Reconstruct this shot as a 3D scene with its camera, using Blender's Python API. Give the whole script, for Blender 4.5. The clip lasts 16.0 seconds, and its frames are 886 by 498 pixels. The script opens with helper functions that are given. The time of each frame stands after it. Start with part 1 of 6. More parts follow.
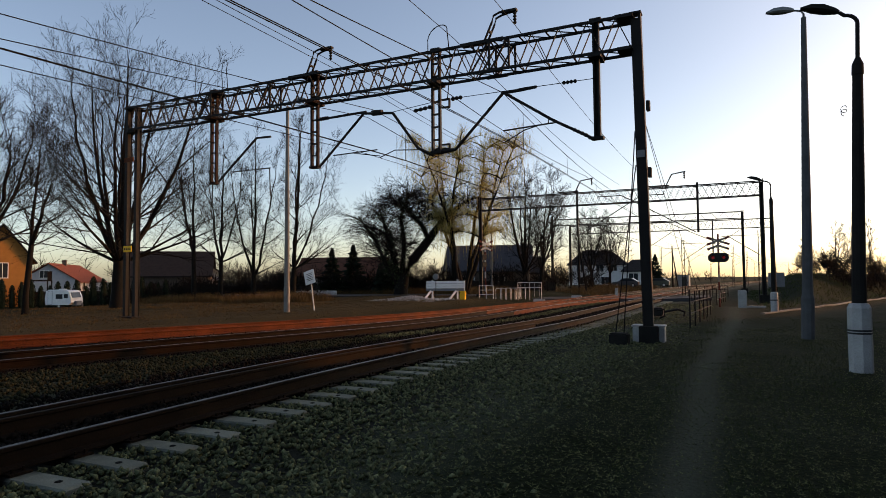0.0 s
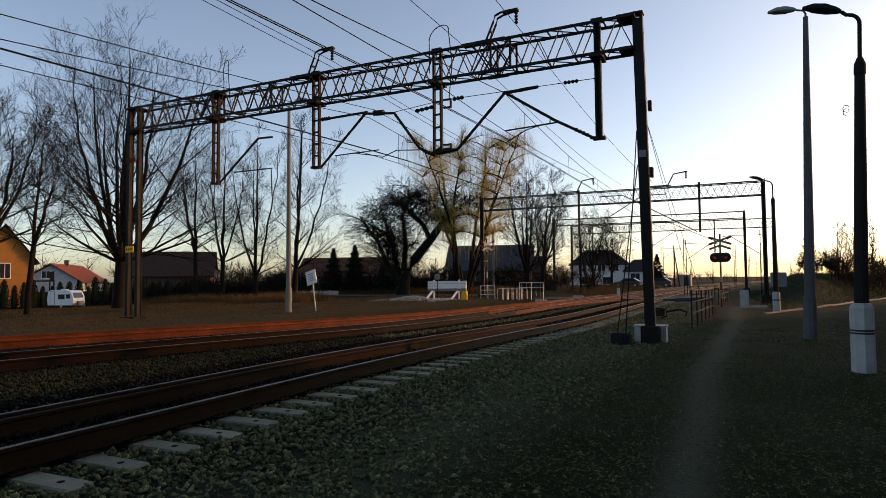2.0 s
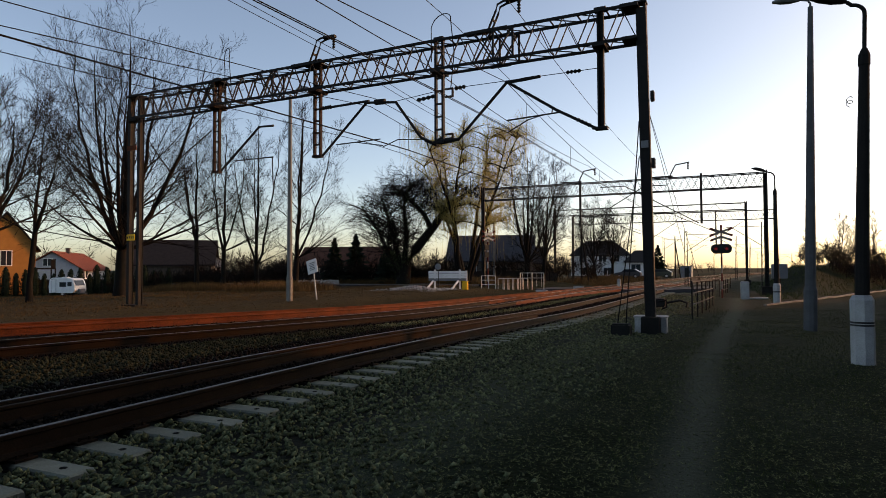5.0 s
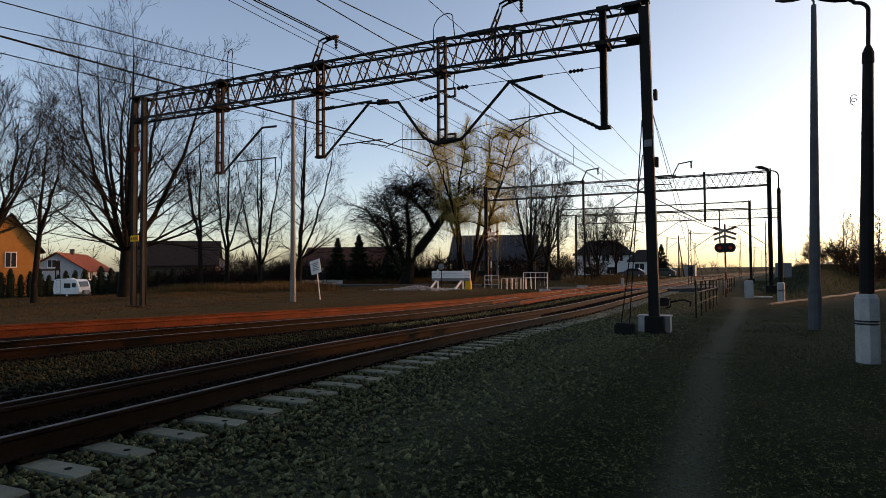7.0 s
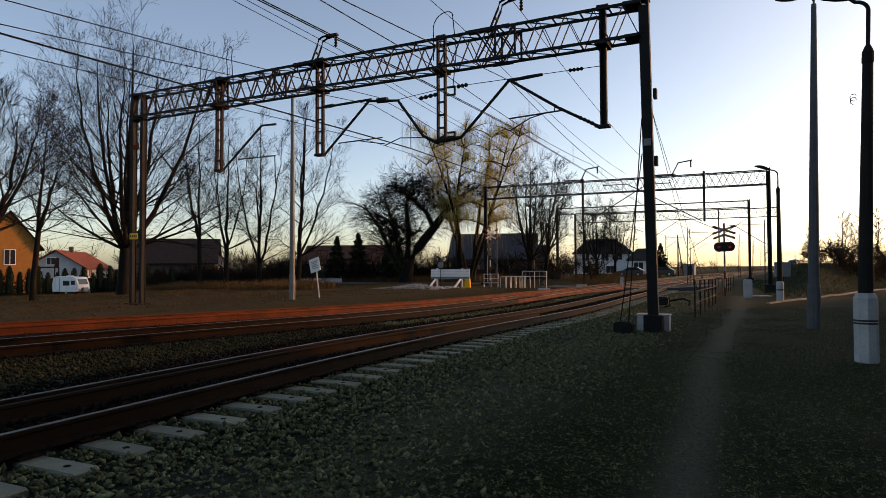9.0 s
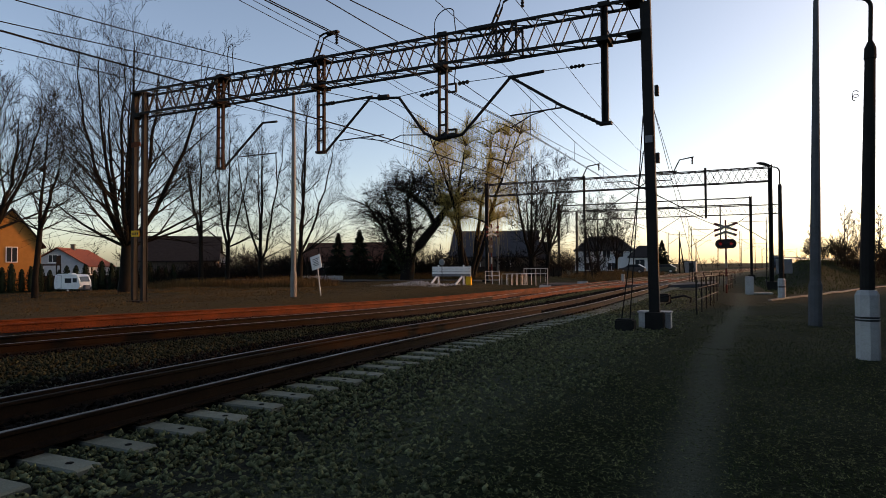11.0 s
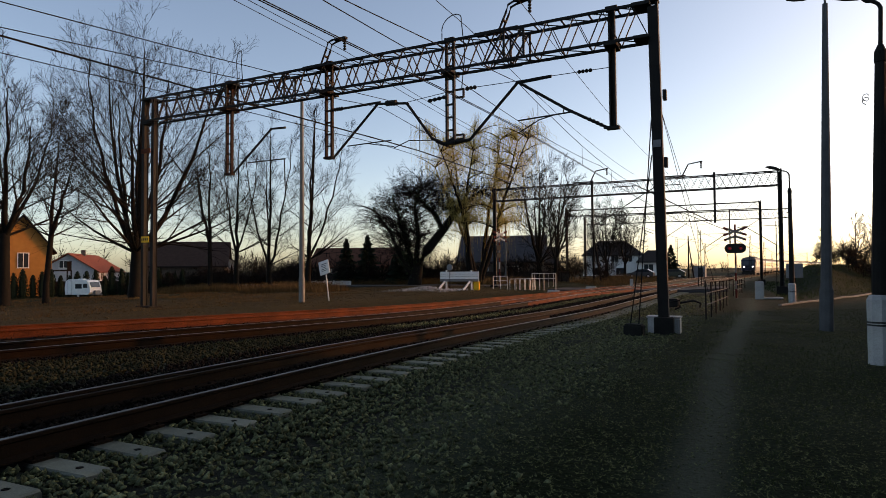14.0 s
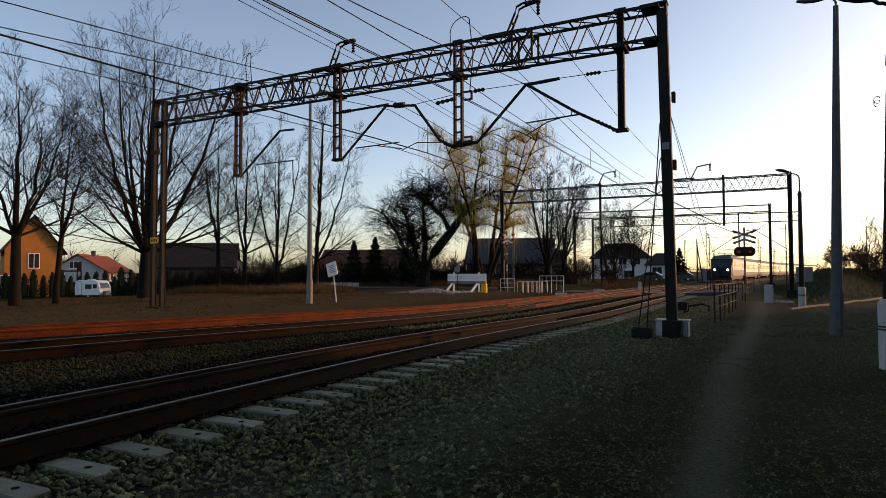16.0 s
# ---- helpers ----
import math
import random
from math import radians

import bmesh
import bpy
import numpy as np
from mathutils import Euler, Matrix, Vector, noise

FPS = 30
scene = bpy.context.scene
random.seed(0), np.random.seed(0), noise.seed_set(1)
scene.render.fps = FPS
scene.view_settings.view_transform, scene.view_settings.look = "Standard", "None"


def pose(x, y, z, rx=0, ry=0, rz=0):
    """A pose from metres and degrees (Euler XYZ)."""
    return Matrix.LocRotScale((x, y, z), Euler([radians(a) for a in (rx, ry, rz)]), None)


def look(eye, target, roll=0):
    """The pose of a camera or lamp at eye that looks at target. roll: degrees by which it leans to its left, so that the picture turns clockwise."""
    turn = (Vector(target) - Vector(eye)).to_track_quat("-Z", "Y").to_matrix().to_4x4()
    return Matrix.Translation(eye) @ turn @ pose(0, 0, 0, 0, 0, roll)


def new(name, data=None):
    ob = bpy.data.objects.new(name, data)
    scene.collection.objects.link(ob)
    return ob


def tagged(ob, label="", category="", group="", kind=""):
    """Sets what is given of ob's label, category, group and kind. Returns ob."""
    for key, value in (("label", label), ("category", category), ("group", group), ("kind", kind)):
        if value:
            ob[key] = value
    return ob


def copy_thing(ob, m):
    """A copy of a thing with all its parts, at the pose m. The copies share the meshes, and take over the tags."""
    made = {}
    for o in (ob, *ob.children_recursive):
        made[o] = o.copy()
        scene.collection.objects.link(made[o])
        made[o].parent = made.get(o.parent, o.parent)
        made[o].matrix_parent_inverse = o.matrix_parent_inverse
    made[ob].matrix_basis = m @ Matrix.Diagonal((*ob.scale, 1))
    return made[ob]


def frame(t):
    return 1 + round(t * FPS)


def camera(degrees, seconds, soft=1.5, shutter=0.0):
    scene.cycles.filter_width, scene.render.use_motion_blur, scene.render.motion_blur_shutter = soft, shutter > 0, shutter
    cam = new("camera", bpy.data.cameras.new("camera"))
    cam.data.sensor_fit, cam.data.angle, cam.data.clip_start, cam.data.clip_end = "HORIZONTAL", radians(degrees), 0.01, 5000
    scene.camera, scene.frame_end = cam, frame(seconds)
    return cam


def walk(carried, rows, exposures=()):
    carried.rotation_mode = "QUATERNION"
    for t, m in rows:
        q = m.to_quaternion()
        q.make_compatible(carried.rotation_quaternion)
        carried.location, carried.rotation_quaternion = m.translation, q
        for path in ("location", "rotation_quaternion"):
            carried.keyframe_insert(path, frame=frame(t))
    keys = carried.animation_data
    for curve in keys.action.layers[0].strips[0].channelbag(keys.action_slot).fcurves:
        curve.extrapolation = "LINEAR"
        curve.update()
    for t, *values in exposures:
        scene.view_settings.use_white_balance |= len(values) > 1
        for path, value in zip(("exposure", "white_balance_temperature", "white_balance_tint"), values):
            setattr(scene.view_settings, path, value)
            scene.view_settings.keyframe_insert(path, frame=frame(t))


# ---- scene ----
# ---------- camera ----------
cam = camera(71.0, 16.0, soft=0.6)
EYE = (0.0, 0.0, 1.6)
PATH = [
    (0, 92.766, 0.499, 23.292),
    (0.5, 92.859, 0.514, 23.373),
    (1, 92.926, 0.552, 23.418),
    (1.5, 92.874, 0.53, 23.439),
    (2, 92.776, 0.534, 23.439),
    (2.5, 92.648, 0.487, 23.455),
    (3, 92.427, 0.43, 23.532),
    (3.5, 92.116, 0.375, 23.529),
    (4, 91.842, 0.244, 23.465),
    (6.5, 91.871, 0.332, 23.689),
    (7, 91.833, 0.413, 23.806),
    (7.5, 91.778, 0.396, 23.744),
    (8, 91.833, 0.405, 23.823),
    (8.5, 91.834, 0.433, 23.857),
    (9, 91.687, 0.278, 23.739),
    (11.5, 91.42, 0.297, 23.926),
    (12, 91.459, 0.21, 24.078),
    (12.5, 91.534, 0.179, 24.222),
    (13, 91.681, 0.078, 24.397),
    (13.5, 91.856, 0.175, 24.543),
    (14, 91.906, 0.406, 24.582),
    (14.5, 91.898, 0.274, 24.649),
    (15, 92.007, 0.218, 24.926),
    (15.5, 92.014, 0.267, 25.063),
    (16, 92.101, 0.165, 25.265)
]
walk(cam, [(t, pose(*EYE, rx, ry, rz)) for t, rx, ry, rz in PATH], exposures=[(0, 0.95, 7550, 15), (16, 0.95, 7550, 15)])

# ---------- world and sun ----------
SUN_AZ, SUN_EL = radians(49), radians(11.0)      # azimuth clockwise from +y
world = bpy.data.worlds.new("world")
scene.world = world
world.use_nodes = True
wn = world.node_tree
sky = wn.nodes.new("ShaderNodeTexSky")
sky.sky_type = "NISHITA"
sky.sun_disc = False
sky.sun_elevation, sky.sun_rotation = SUN_EL, SUN_AZ
sky.air_density, sky.dust_density, sky.ozone_density = 0.68, 1.5, 1.0
wn.links.new(sky.outputs[0], wn.nodes["Background"].inputs[0])
wn.nodes["Background"].inputs[1].default_value = 0.15
sun_data = bpy.data.lights.new("sun", "SUN")
sun_data.energy, sun_data.angle, sun_data.color = 1.6, radians(0.6), (1.0, 0.38, 0.1)
sun = new("sun", sun_data)
sdir = Vector((math.sin(SUN_AZ) * math.cos(SUN_EL), math.cos(SUN_AZ) * math.cos(SUN_EL), math.sin(SUN_EL)))
sun.matrix_world = look(sdir * 100, (0, 0, 0))


# ---------- materials ----------
def mat(name, col, col2=None, rough=0.8, metal=0.0, scale=6.0, fine=60.0, bump=0.15, mix=1.0, rand=0.0, spec=0.06):
    """Two scales of noise between two colours, fine bump, optional change from piece to piece."""
    m = bpy.data.materials.new(name)
    m.use_nodes = True
    nt = m.node_tree
    b = nt.nodes["Principled BSDF"]
    col2 = col2 or tuple(c * 0.6 for c in col)
    tc = nt.nodes.new("ShaderNodeTexCoord")
    n1, n2 = nt.nodes.new("ShaderNodeTexNoise"), nt.nodes.new("ShaderNodeTexNoise")
    n1.inputs["Scale"].default_value, n2.inputs["Scale"].default_value = scale, fine
    n1.inputs["Detail"].default_value, n2.inputs["Detail"].default_value = 5, 3
    for n in (n1, n2):
        nt.links.new(tc.outputs["Object"], n.inputs["Vector"])
    add = nt.nodes.new("ShaderNodeMath")
    add.operation = "ADD"
    nt.links.new(n1.outputs["Fac"], add.inputs[0])
    nt.links.new(n2.outputs["Fac"], add.inputs[1])
    ramp = nt.nodes.new("ShaderNodeMapRange")
    ramp.inputs["From Min"].default_value, ramp.inputs["From Max"].default_value = 0.7, 1.3
    nt.links.new(add.outputs[0], ramp.inputs["Value"])
    mx = nt.nodes.new("ShaderNodeMixRGB")
    mx.inputs[1].default_value, mx.inputs[2].default_value = (*col, 1), (*col2, 1)
    nt.links.new(ramp.outputs[0], mx.inputs[0])
    out = mx.outputs[0]
    if rand:
        oi = nt.nodes.new("ShaderNodeNewGeometry") if rand < 0 else nt.nodes.new("ShaderNodeObjectInfo")
        hs = nt.nodes.new("ShaderNodeHueSaturation")
        mr = nt.nodes.new("ShaderNodeMapRange")
        mr.inputs["To Min"].default_value, mr.inputs["To Max"].default_value = 1 - abs(rand), 1 + abs(rand)
        nt.links.new(oi.outputs["Random Per Island" if rand < 0 else "Random"], mr.inputs["Value"])
        nt.links.new(mr.outputs[0], hs.inputs["Value"])
        nt.links.new(out, hs.inputs["Color"])
        out = hs.outputs[0]
    nt.links.new(out, b.inputs["Base Color"])
    b.inputs["Roughness"].default_value, b.inputs["Metallic"].default_value = rough, metal
    b.inputs["Specular IOR Level"].default_value = spec
    if bump:
        bp = nt.nodes.new("ShaderNodeBump")
        bp.inputs["Strength"].default_value, bp.inputs["Distance"].default_value = bump, 0.02
        nt.links.new(n2.outputs["Fac"], bp.inputs["Height"])
        nt.links.new(bp.outputs[0], b.inputs["Normal"])
    return m


def glow(name, col, strength):
    m = bpy.data.materials.new(name)
    m.use_nodes = True
    b = m.node_tree.nodes["Principled BSDF"]
    b.inputs["Base Color"].default_value = (*[c * 0.3 for c in col], 1)
    b.inputs["Emission Color"].default_value, b.inputs["Emission Strength"].default_value = (*col, 1), strength
    return m


STEEL = mat("dark_painted_steel", (0.009, 0.009, 0.009), (0.017, 0.0155, 0.0145), 0.75, 0.0, 2, 40, 0.1, spec=0.15)
BROWN_LIT_STEEL = mat("brown_lit_steel", (0.028, 0.015, 0.01), (0.012, 0.008, 0.007), 0.7, 0.2, 2, 30, 0.2)
RAIL_SIDE = mat("rusty_rail", (0.015, 0.0085, 0.005), (0.005, 0.004, 0.003), 0.75, 0.3, 3, 50, 0.2)
RAIL_RED = mat("red_rust_rail", (0.13, 0.036, 0.013), (0.03, 0.011, 0.006), 0.7, 0.1, 1.2, 30, 0.2)
RAIL_TOP = mat("polished_rail_head", (0.16, 0.152, 0.146), (0.05, 0.048, 0.045), 0.45, 1.0, 3, 40, 0.03)
CONCRETE = mat("sleeper_concrete", (0.18, 0.19, 0.15), (0.105, 0.112, 0.088), 0.85, 0, 5, 60, 0.2, rand=0.15)
WOOD_SLEEPER = mat("old_sleeper", (0.022, 0.018, 0.015), (0.012, 0.010, 0.009), 0.9, 0, 5, 40, 0.3, rand=0.2)
STONE = mat("ballast_stone", (0.125, 0.138, 0.07), (0.022, 0.026, 0.012), 0.85, 0, 8, 60, 0.2, rand=-0.55)
DARKER_STONE = mat("weathered_ballast", (0.034, 0.038, 0.020), (0.008, 0.009, 0.005), 0.9, 0, 8, 60, 0.2, rand=-0.55)
BLACK_STONE = mat("near_black_ballast", (0.007, 0.006, 0.005), (0.0035, 0.003, 0.0025), 0.9, 0, 8, 60, 0.2, rand=-0.5)
OLD_CONCRETE = mat("old_lamp_concrete", (0.2, 0.195, 0.18), (0.14, 0.135, 0.125), 0.85, 0, 3, 50, 0.2)
# sign white and red with the signal's shade put into the paint colour
SIGN_SHADED = mat("shaded_sign_white", (0.16, 0.15, 0.14), (0.1, 0.095, 0.09), 0.7, 0, 4, 30, 0.05)
SIGN_RED = mat("darkened_sign_red", (0.09, 0.018, 0.015), (0.06, 0.014, 0.012), 0.7, 0, 4, 30, 0.05)
PALE_CONCRETE = mat("pale_concrete", (0.4, 0.4, 0.39), (0.26, 0.26, 0.25), 0.85, 0, 3, 50, 0.2)
LAMP_CONCRETE = mat("lamp_concrete", (0.10, 0.104, 0.108), (0.062, 0.065, 0.068), 0.85, 0, 3, 50, 0.25)
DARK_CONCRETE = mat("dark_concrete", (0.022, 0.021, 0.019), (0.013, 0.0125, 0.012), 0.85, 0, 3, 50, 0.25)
GALV = mat("galvanised_steel", (0.5, 0.5, 0.5), (0.38, 0.38, 0.37), 0.45, 0.6, 4, 40, 0.05)
WIRE = mat("copper_wire", (0.012, 0.012, 0.012), (0.008, 0.008, 0.008), 0.7, 0.2, 2, 20, 0)
CERAMIC = mat("brown_insulator", (0.07, 0.03, 0.02), (0.05, 0.02, 0.015), 0.25, 0, 3, 20, 0)
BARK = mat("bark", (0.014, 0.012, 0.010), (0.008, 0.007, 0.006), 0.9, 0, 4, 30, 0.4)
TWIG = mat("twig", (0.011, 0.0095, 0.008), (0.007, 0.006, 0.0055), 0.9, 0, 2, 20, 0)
WILLOW = mat("willow_shoots", (0.36, 0.29, 0.08), (0.22, 0.18, 0.05), 0.8, 0, 1, 10, 0)
IVY = mat("ivy_leaves", (0.035, 0.05, 0.02), (0.02, 0.03, 0.014), 0.6, 0, 3, 20, 0, rand=-0.4)
NEEDLE = mat("conifer_needles", (0.015, 0.024, 0.014), (0.009, 0.015, 0.010), 0.8, 0, 3, 20, 0, rand=-0.3)
YELLOW = mat("yellow_paint", (0.8, 0.45, 0.03), (0.65, 0.36, 0.03), 0.5, 0, 3, 30, 0.05)
WHITE = mat("white_paint", (0.8, 0.8, 0.78), (0.68, 0.67, 0.65), 0.5, 0, 3, 30, 0.05)
RED = mat("red_paint", (0.55, 0.04, 0.03), (0.42, 0.035, 0.025), 0.5, 0, 3, 30, 0.05)
BLACK = mat("black_paint", (0.02, 0.02, 0.02), (0.03, 0.03, 0.03), 0.5, 0, 3, 30, 0.05)
GREY_PAINT = mat("grey_paint", (0.2, 0.21, 0.22), (0.15, 0.155, 0.16), 0.5, 0, 3, 30, 0.05)
GLASS_DARK = mat("window_glass", (0.03, 0.035, 0.04), (0.02, 0.025, 0.03), 0.08, 0, 1, 5, 0, spec=0.6)


# ---------- mesh builder ----------
class Build:
    def __init__(self):
        self.v, self.f = [], []

    def add(self, vs, fs):
        k = len(self.v)
        self.v += [tuple(p) for p in vs]
        self.f += [tuple(i + k for i in q) for q in fs]
        return self

    def box(self, c, s, rz=0.0, m=None):
        ca, sa = math.cos(radians(rz)), math.sin(radians(rz))
        vs = []
        for dz in (-0.5, 0.5):
            for dx, dy in ((-0.5, -0.5), (0.5, -0.5), (0.5, 0.5), (-0.5, 0.5)):
                x, y = dx * s[0], dy * s[1]
                vs.append((c[0] + x * ca - y * sa, c[1] + x * sa + y * ca, c[2] + dz * s[2]))
        if m is not None:
            vs = [m @ Vector(p) for p in vs]
        return self.add(vs, ((3, 2, 1, 0), (4, 5, 6, 7), (0, 1, 5, 4), (1, 2, 6, 5), (2, 3, 7, 6), (3, 0, 4, 7)))

    def block(self, c, s, b=0.01, rz=0.0):
        """A box with chamfered edges."""
        bm = bmesh.new()
        bmesh.ops.create_cube(bm, size=1, matrix=pose(*c, 0, 0, rz) @ Matrix.Diagonal((*s, 1)))
        bmesh.ops.bevel(bm, geom=bm.edges[:], offset=b, segments=2, affect="EDGES")
        bm.verts.index_update()
        self.add([v.co[:] for v in bm.verts], [[v.index for v in f.verts] for f in bm.faces])
        bm.free()
        return self

    def ring(self, p, d, r, n, turn=0.0):
        d = Vector(d).normalized()
        a = d.cross(Vector((0, 0, 1)) if abs(d.z) < 0.9 else Vector((1, 0, 0))).normalized()
        b = d.cross(a)
        p = Vector(p)
        return [p + (a * math.cos(t) + b * math.sin(t)) * r for t in (turn + 2 * math.pi * i / n for i in range(n))]

    def tube(self, pts, rads, n=6, cap=True, turn=0.0):
        pts = [Vector(p) for p in pts]
        if not hasattr(rads, "__len__"):
            rads = [rads] * len(pts)
        vs, fs = [], []
        for i, p in enumerate(pts):
            d = pts[min(i + 1, len(pts) - 1)] - pts[max(i - 1, 0)]
            vs += self.ring(p, d, rads[i], n, turn)
        for i in range(len(pts) - 1):
            for j in range(n):
                fs.append((i * n + j, i * n + (j + 1) % n, (i + 1) * n + (j + 1) % n, (i + 1) * n + j))
        if cap:
            fs.append(tuple(reversed(range(n))))
            fs.append(tuple(range((len(pts) - 1) * n, len(pts) * n)))
        return self.add(vs, fs)

    def bar(self, p, q, w, h=None):
        """A square or flat bar from p to q."""
        p, q = Vector(p), Vector(q)
        d = (q - p).normalized()
        a = d.cross(Vector((0, 0, 1)) if abs(d.z) < 0.95 else Vector((0, 1, 0))).normalized() * (w / 2)
        b = d.cross(a).normalized() * ((h or w) / 2)
        vs = [o + x for o in (p, q) for x in (-a - b, a - b, a + b, -a + b)]
        return self.add(vs, ((3, 2, 1, 0), (4, 5, 6, 7), (0, 1, 5, 4), (1, 2, 6, 5), (2, 3, 7, 6), (3, 0, 4, 7)))

    def lathe(self, prof, o=(0, 0, 0), n=16):
        vs, fs = [], []
        for r, z in prof:
            vs += [(o[0] + r * math.cos(2 * math.pi * i / n), o[1] + r * math.sin(2 * math.pi * i / n), o[2] + z) for i in range(n)]
        for k in range(len(prof) - 1):
            for i in range(n):
                fs.append((k * n + i, k * n + (i + 1) % n, (k + 1) * n + (i + 1) % n, (k + 1) * n + i))
        fs += [tuple(reversed(range(n))), tuple(range((len(prof) - 1) * n, len(prof) * n))]
        return self.add(vs, fs)

    def prism(self, poly, y0, y1):
        """A polygon of (x, z) drawn out along y."""
        n = len(poly)
        vs = [(x, y0, z) for x, z in poly] + [(x, y1, z) for x, z in poly]
        fs = [tuple(range(n)), tuple(reversed(range(n, 2 * n)))]
        fs += [(i + n, (i + 1) % n + n, (i + 1) % n, i) for i in range(n)]
        return self.add(vs, fs)

    def sweep(self, prof, pts, z=0.0):
        """A profile of (side, up) carried along points on the plan."""
        n, vs, fs = len(prof), [], []
        for i, p in enumerate(pts):
            a, b = pts[max(i - 1, 0)], pts[min(i + 1, len(pts) - 1)]
            l = math.hypot(b[0] - a[0], b[1] - a[1])
            sx, sy = (b[1] - a[1]) / l, -(b[0] - a[0]) / l
            vs += [(p[0] + sx * s, p[1] + sy * s, z + (p[2] if len(p) > 2 else 0) + u) for s, u in prof]
        for i in range(len(pts) - 1):
            for j in range(n):
                fs.append((i * n + j, (i + 1) * n + j, (i + 1) * n + (j + 1) % n, i * n + (j + 1) % n))
        fs += [tuple(range(n)), tuple(reversed(range((len(pts) - 1) * n, len(pts) * n)))]
        return self.add(vs, fs)

    def mesh(self, name, material, smooth=False):
        me = bpy.data.meshes.new(name)
        me.from_pydata(self.v, [], self.f)
        me.materials.append(material)
        if smooth:
            me.shade_smooth()
        me.update()
        return me


def part(name, build, material, parent, label="", smooth=False):
    ob = new(name, build.mesh(name, material, smooth))
    ob.parent = parent
    return tagged(ob, label)


def thing(name, m, label, category, group="", kind=""):
    ob = new(name)
    ob.empty_display_size = 0.3
    ob.matrix_world = m
    return tagged(ob, label, category, group, kind)


def solo(name, build, material, label, category="", group="", kind="", smooth=False):
    return tagged(new(name, build.mesh(name, material, smooth)), label, category, group, kind)


# ---------- plan ----------
def curve_x(table):
    """A smooth x for each y through a table of (y, x)."""
    ys, xs = [p[0] for p in table], [p[1] for p in table]

    def at(y):
        y = min(max(y, ys[0]), ys[-1] - 1e-6)
        i = max(k for k in range(len(ys) - 1) if ys[k] <= y)

        def slope(k):
            a, b = max(k - 1, 0), min(k + 1, len(ys) - 1)
            return (xs[b] - xs[a]) / (ys[b] - ys[a])
        h = ys[i + 1] - ys[i]
        t = (y - ys[i]) / h
        return ((2 * t**3 - 3 * t**2 + 1) * xs[i] + (t**3 - 2 * t**2 + t) * h * slope(i)
                + (3 * t**2 - 2 * t**3) * xs[i + 1] + (t**3 - t**2) * h * slope(i + 1))
    return at


TRACK1 = curve_x([(-60, -6.5), (-20, -6.47), (6, -6.45), (22, -5.8), (50, -4.6), (97, -2.0), (123, 0.8), (149, 3.8), (188, 8.9), (214, 13.2), (300, 31), (420, 66), (640, 160), (1000, 370)])
GAP12 = 4.75
TRACK3 = curve_x([(-60, -46), (-10, -25), (8, -17.2), (14, -15.2), (20, -13.8), (28, -12.5), (45, -10.2), (50, -9.6), (62, -8.8)])


TRACK2 = curve_x([(-60, -40), (-20, -22), (0, -15.05), (7.3, -13.0), (9.3, -12.5), (13.6, -11.45), (18.4, -10.7), (24, -10.4), (32, -10.1), (40, -9.8)]
                 + [(y, TRACK1(y) - GAP12) for y in (50, 70, 97, 123, 149, 188, 214, 300, 420, 640, 1000)])


def smooth_step(a, b, x):
    t = min(max((x - a) / (b - a), 0), 1)
    return t * t * (3 - 2 * t)


def drop(y):
    """The line falls gently towards and past the crossing."""
    return 0.25 * smooth_step(8, 30, y) + 0.05 * smooth_step(45, 100, y)


def ground_z(x, y):
    u = x - TRACK1(y) - 6.45
    n = noise.noise((x * 0.35, y * 0.35, 3)) * 0.05 + noise.noise((x * 1.4, y * 1.4, 7)) * 0.02
    z = -0.1 + n
    bed = smooth_step(-4.0, -4.9, u) * (1 - smooth_step(-13.2, -14.5, u))
    z = z * (1 - bed) + (-0.15) * bed - drop(y) * smooth_step(-21, -14, u)
    left = smooth_step(-15, -19, u)
    z = z * (1 - left) + (0.06 + n * 1.5 - 0.25 * smooth_step(-26, -38, x) - 0.75 * smooth_step(-40, -54, x)) * left
    t3 = x - TRACK3(y)
    if y < 48 and abs(t3) < 3:
        z = (-0.03 - drop(y)) * (1 - smooth_step(1.6, 3.0, abs(t3))) + z * smooth_step(1.6, 3.0, abs(t3))
    # unseen bank beside the path, right and behind, added to block the light
    tall = 2.5 + 3.2 * (1 - smooth_step(38, 46, y)) + 4.6 * (1 - smooth_step(18, 31, y))
    z += tall * max(smooth_step(6.5 + 3 * smooth_step(18, 30, y), 15.5, x) * (1 - smooth_step(46, 54, y)), 0.9 * smooth_step(-7, -16, y) * smooth_step(-9, 2, x)) * (0.98 + 0.07 * noise.noise((x * 0.1, y * 0.12, 1)))
    # grassy mound beyond the kerb
    d = -(x - 2.4) * 0.925 + (y - 35.8) * 0.378
    z += (2.1 + 3 * n) * smooth_step(1.0, 7.0, d) * smooth_step(4.6, 8.0, x - max(TRACK1(y) + 4.0, 0) + 0.0) * smooth_step(34, 44, y)
    return z

# ---------- ground ----------
GROUND = bpy.data.materials.new("ground_soil_grass")
GROUND.use_nodes = True


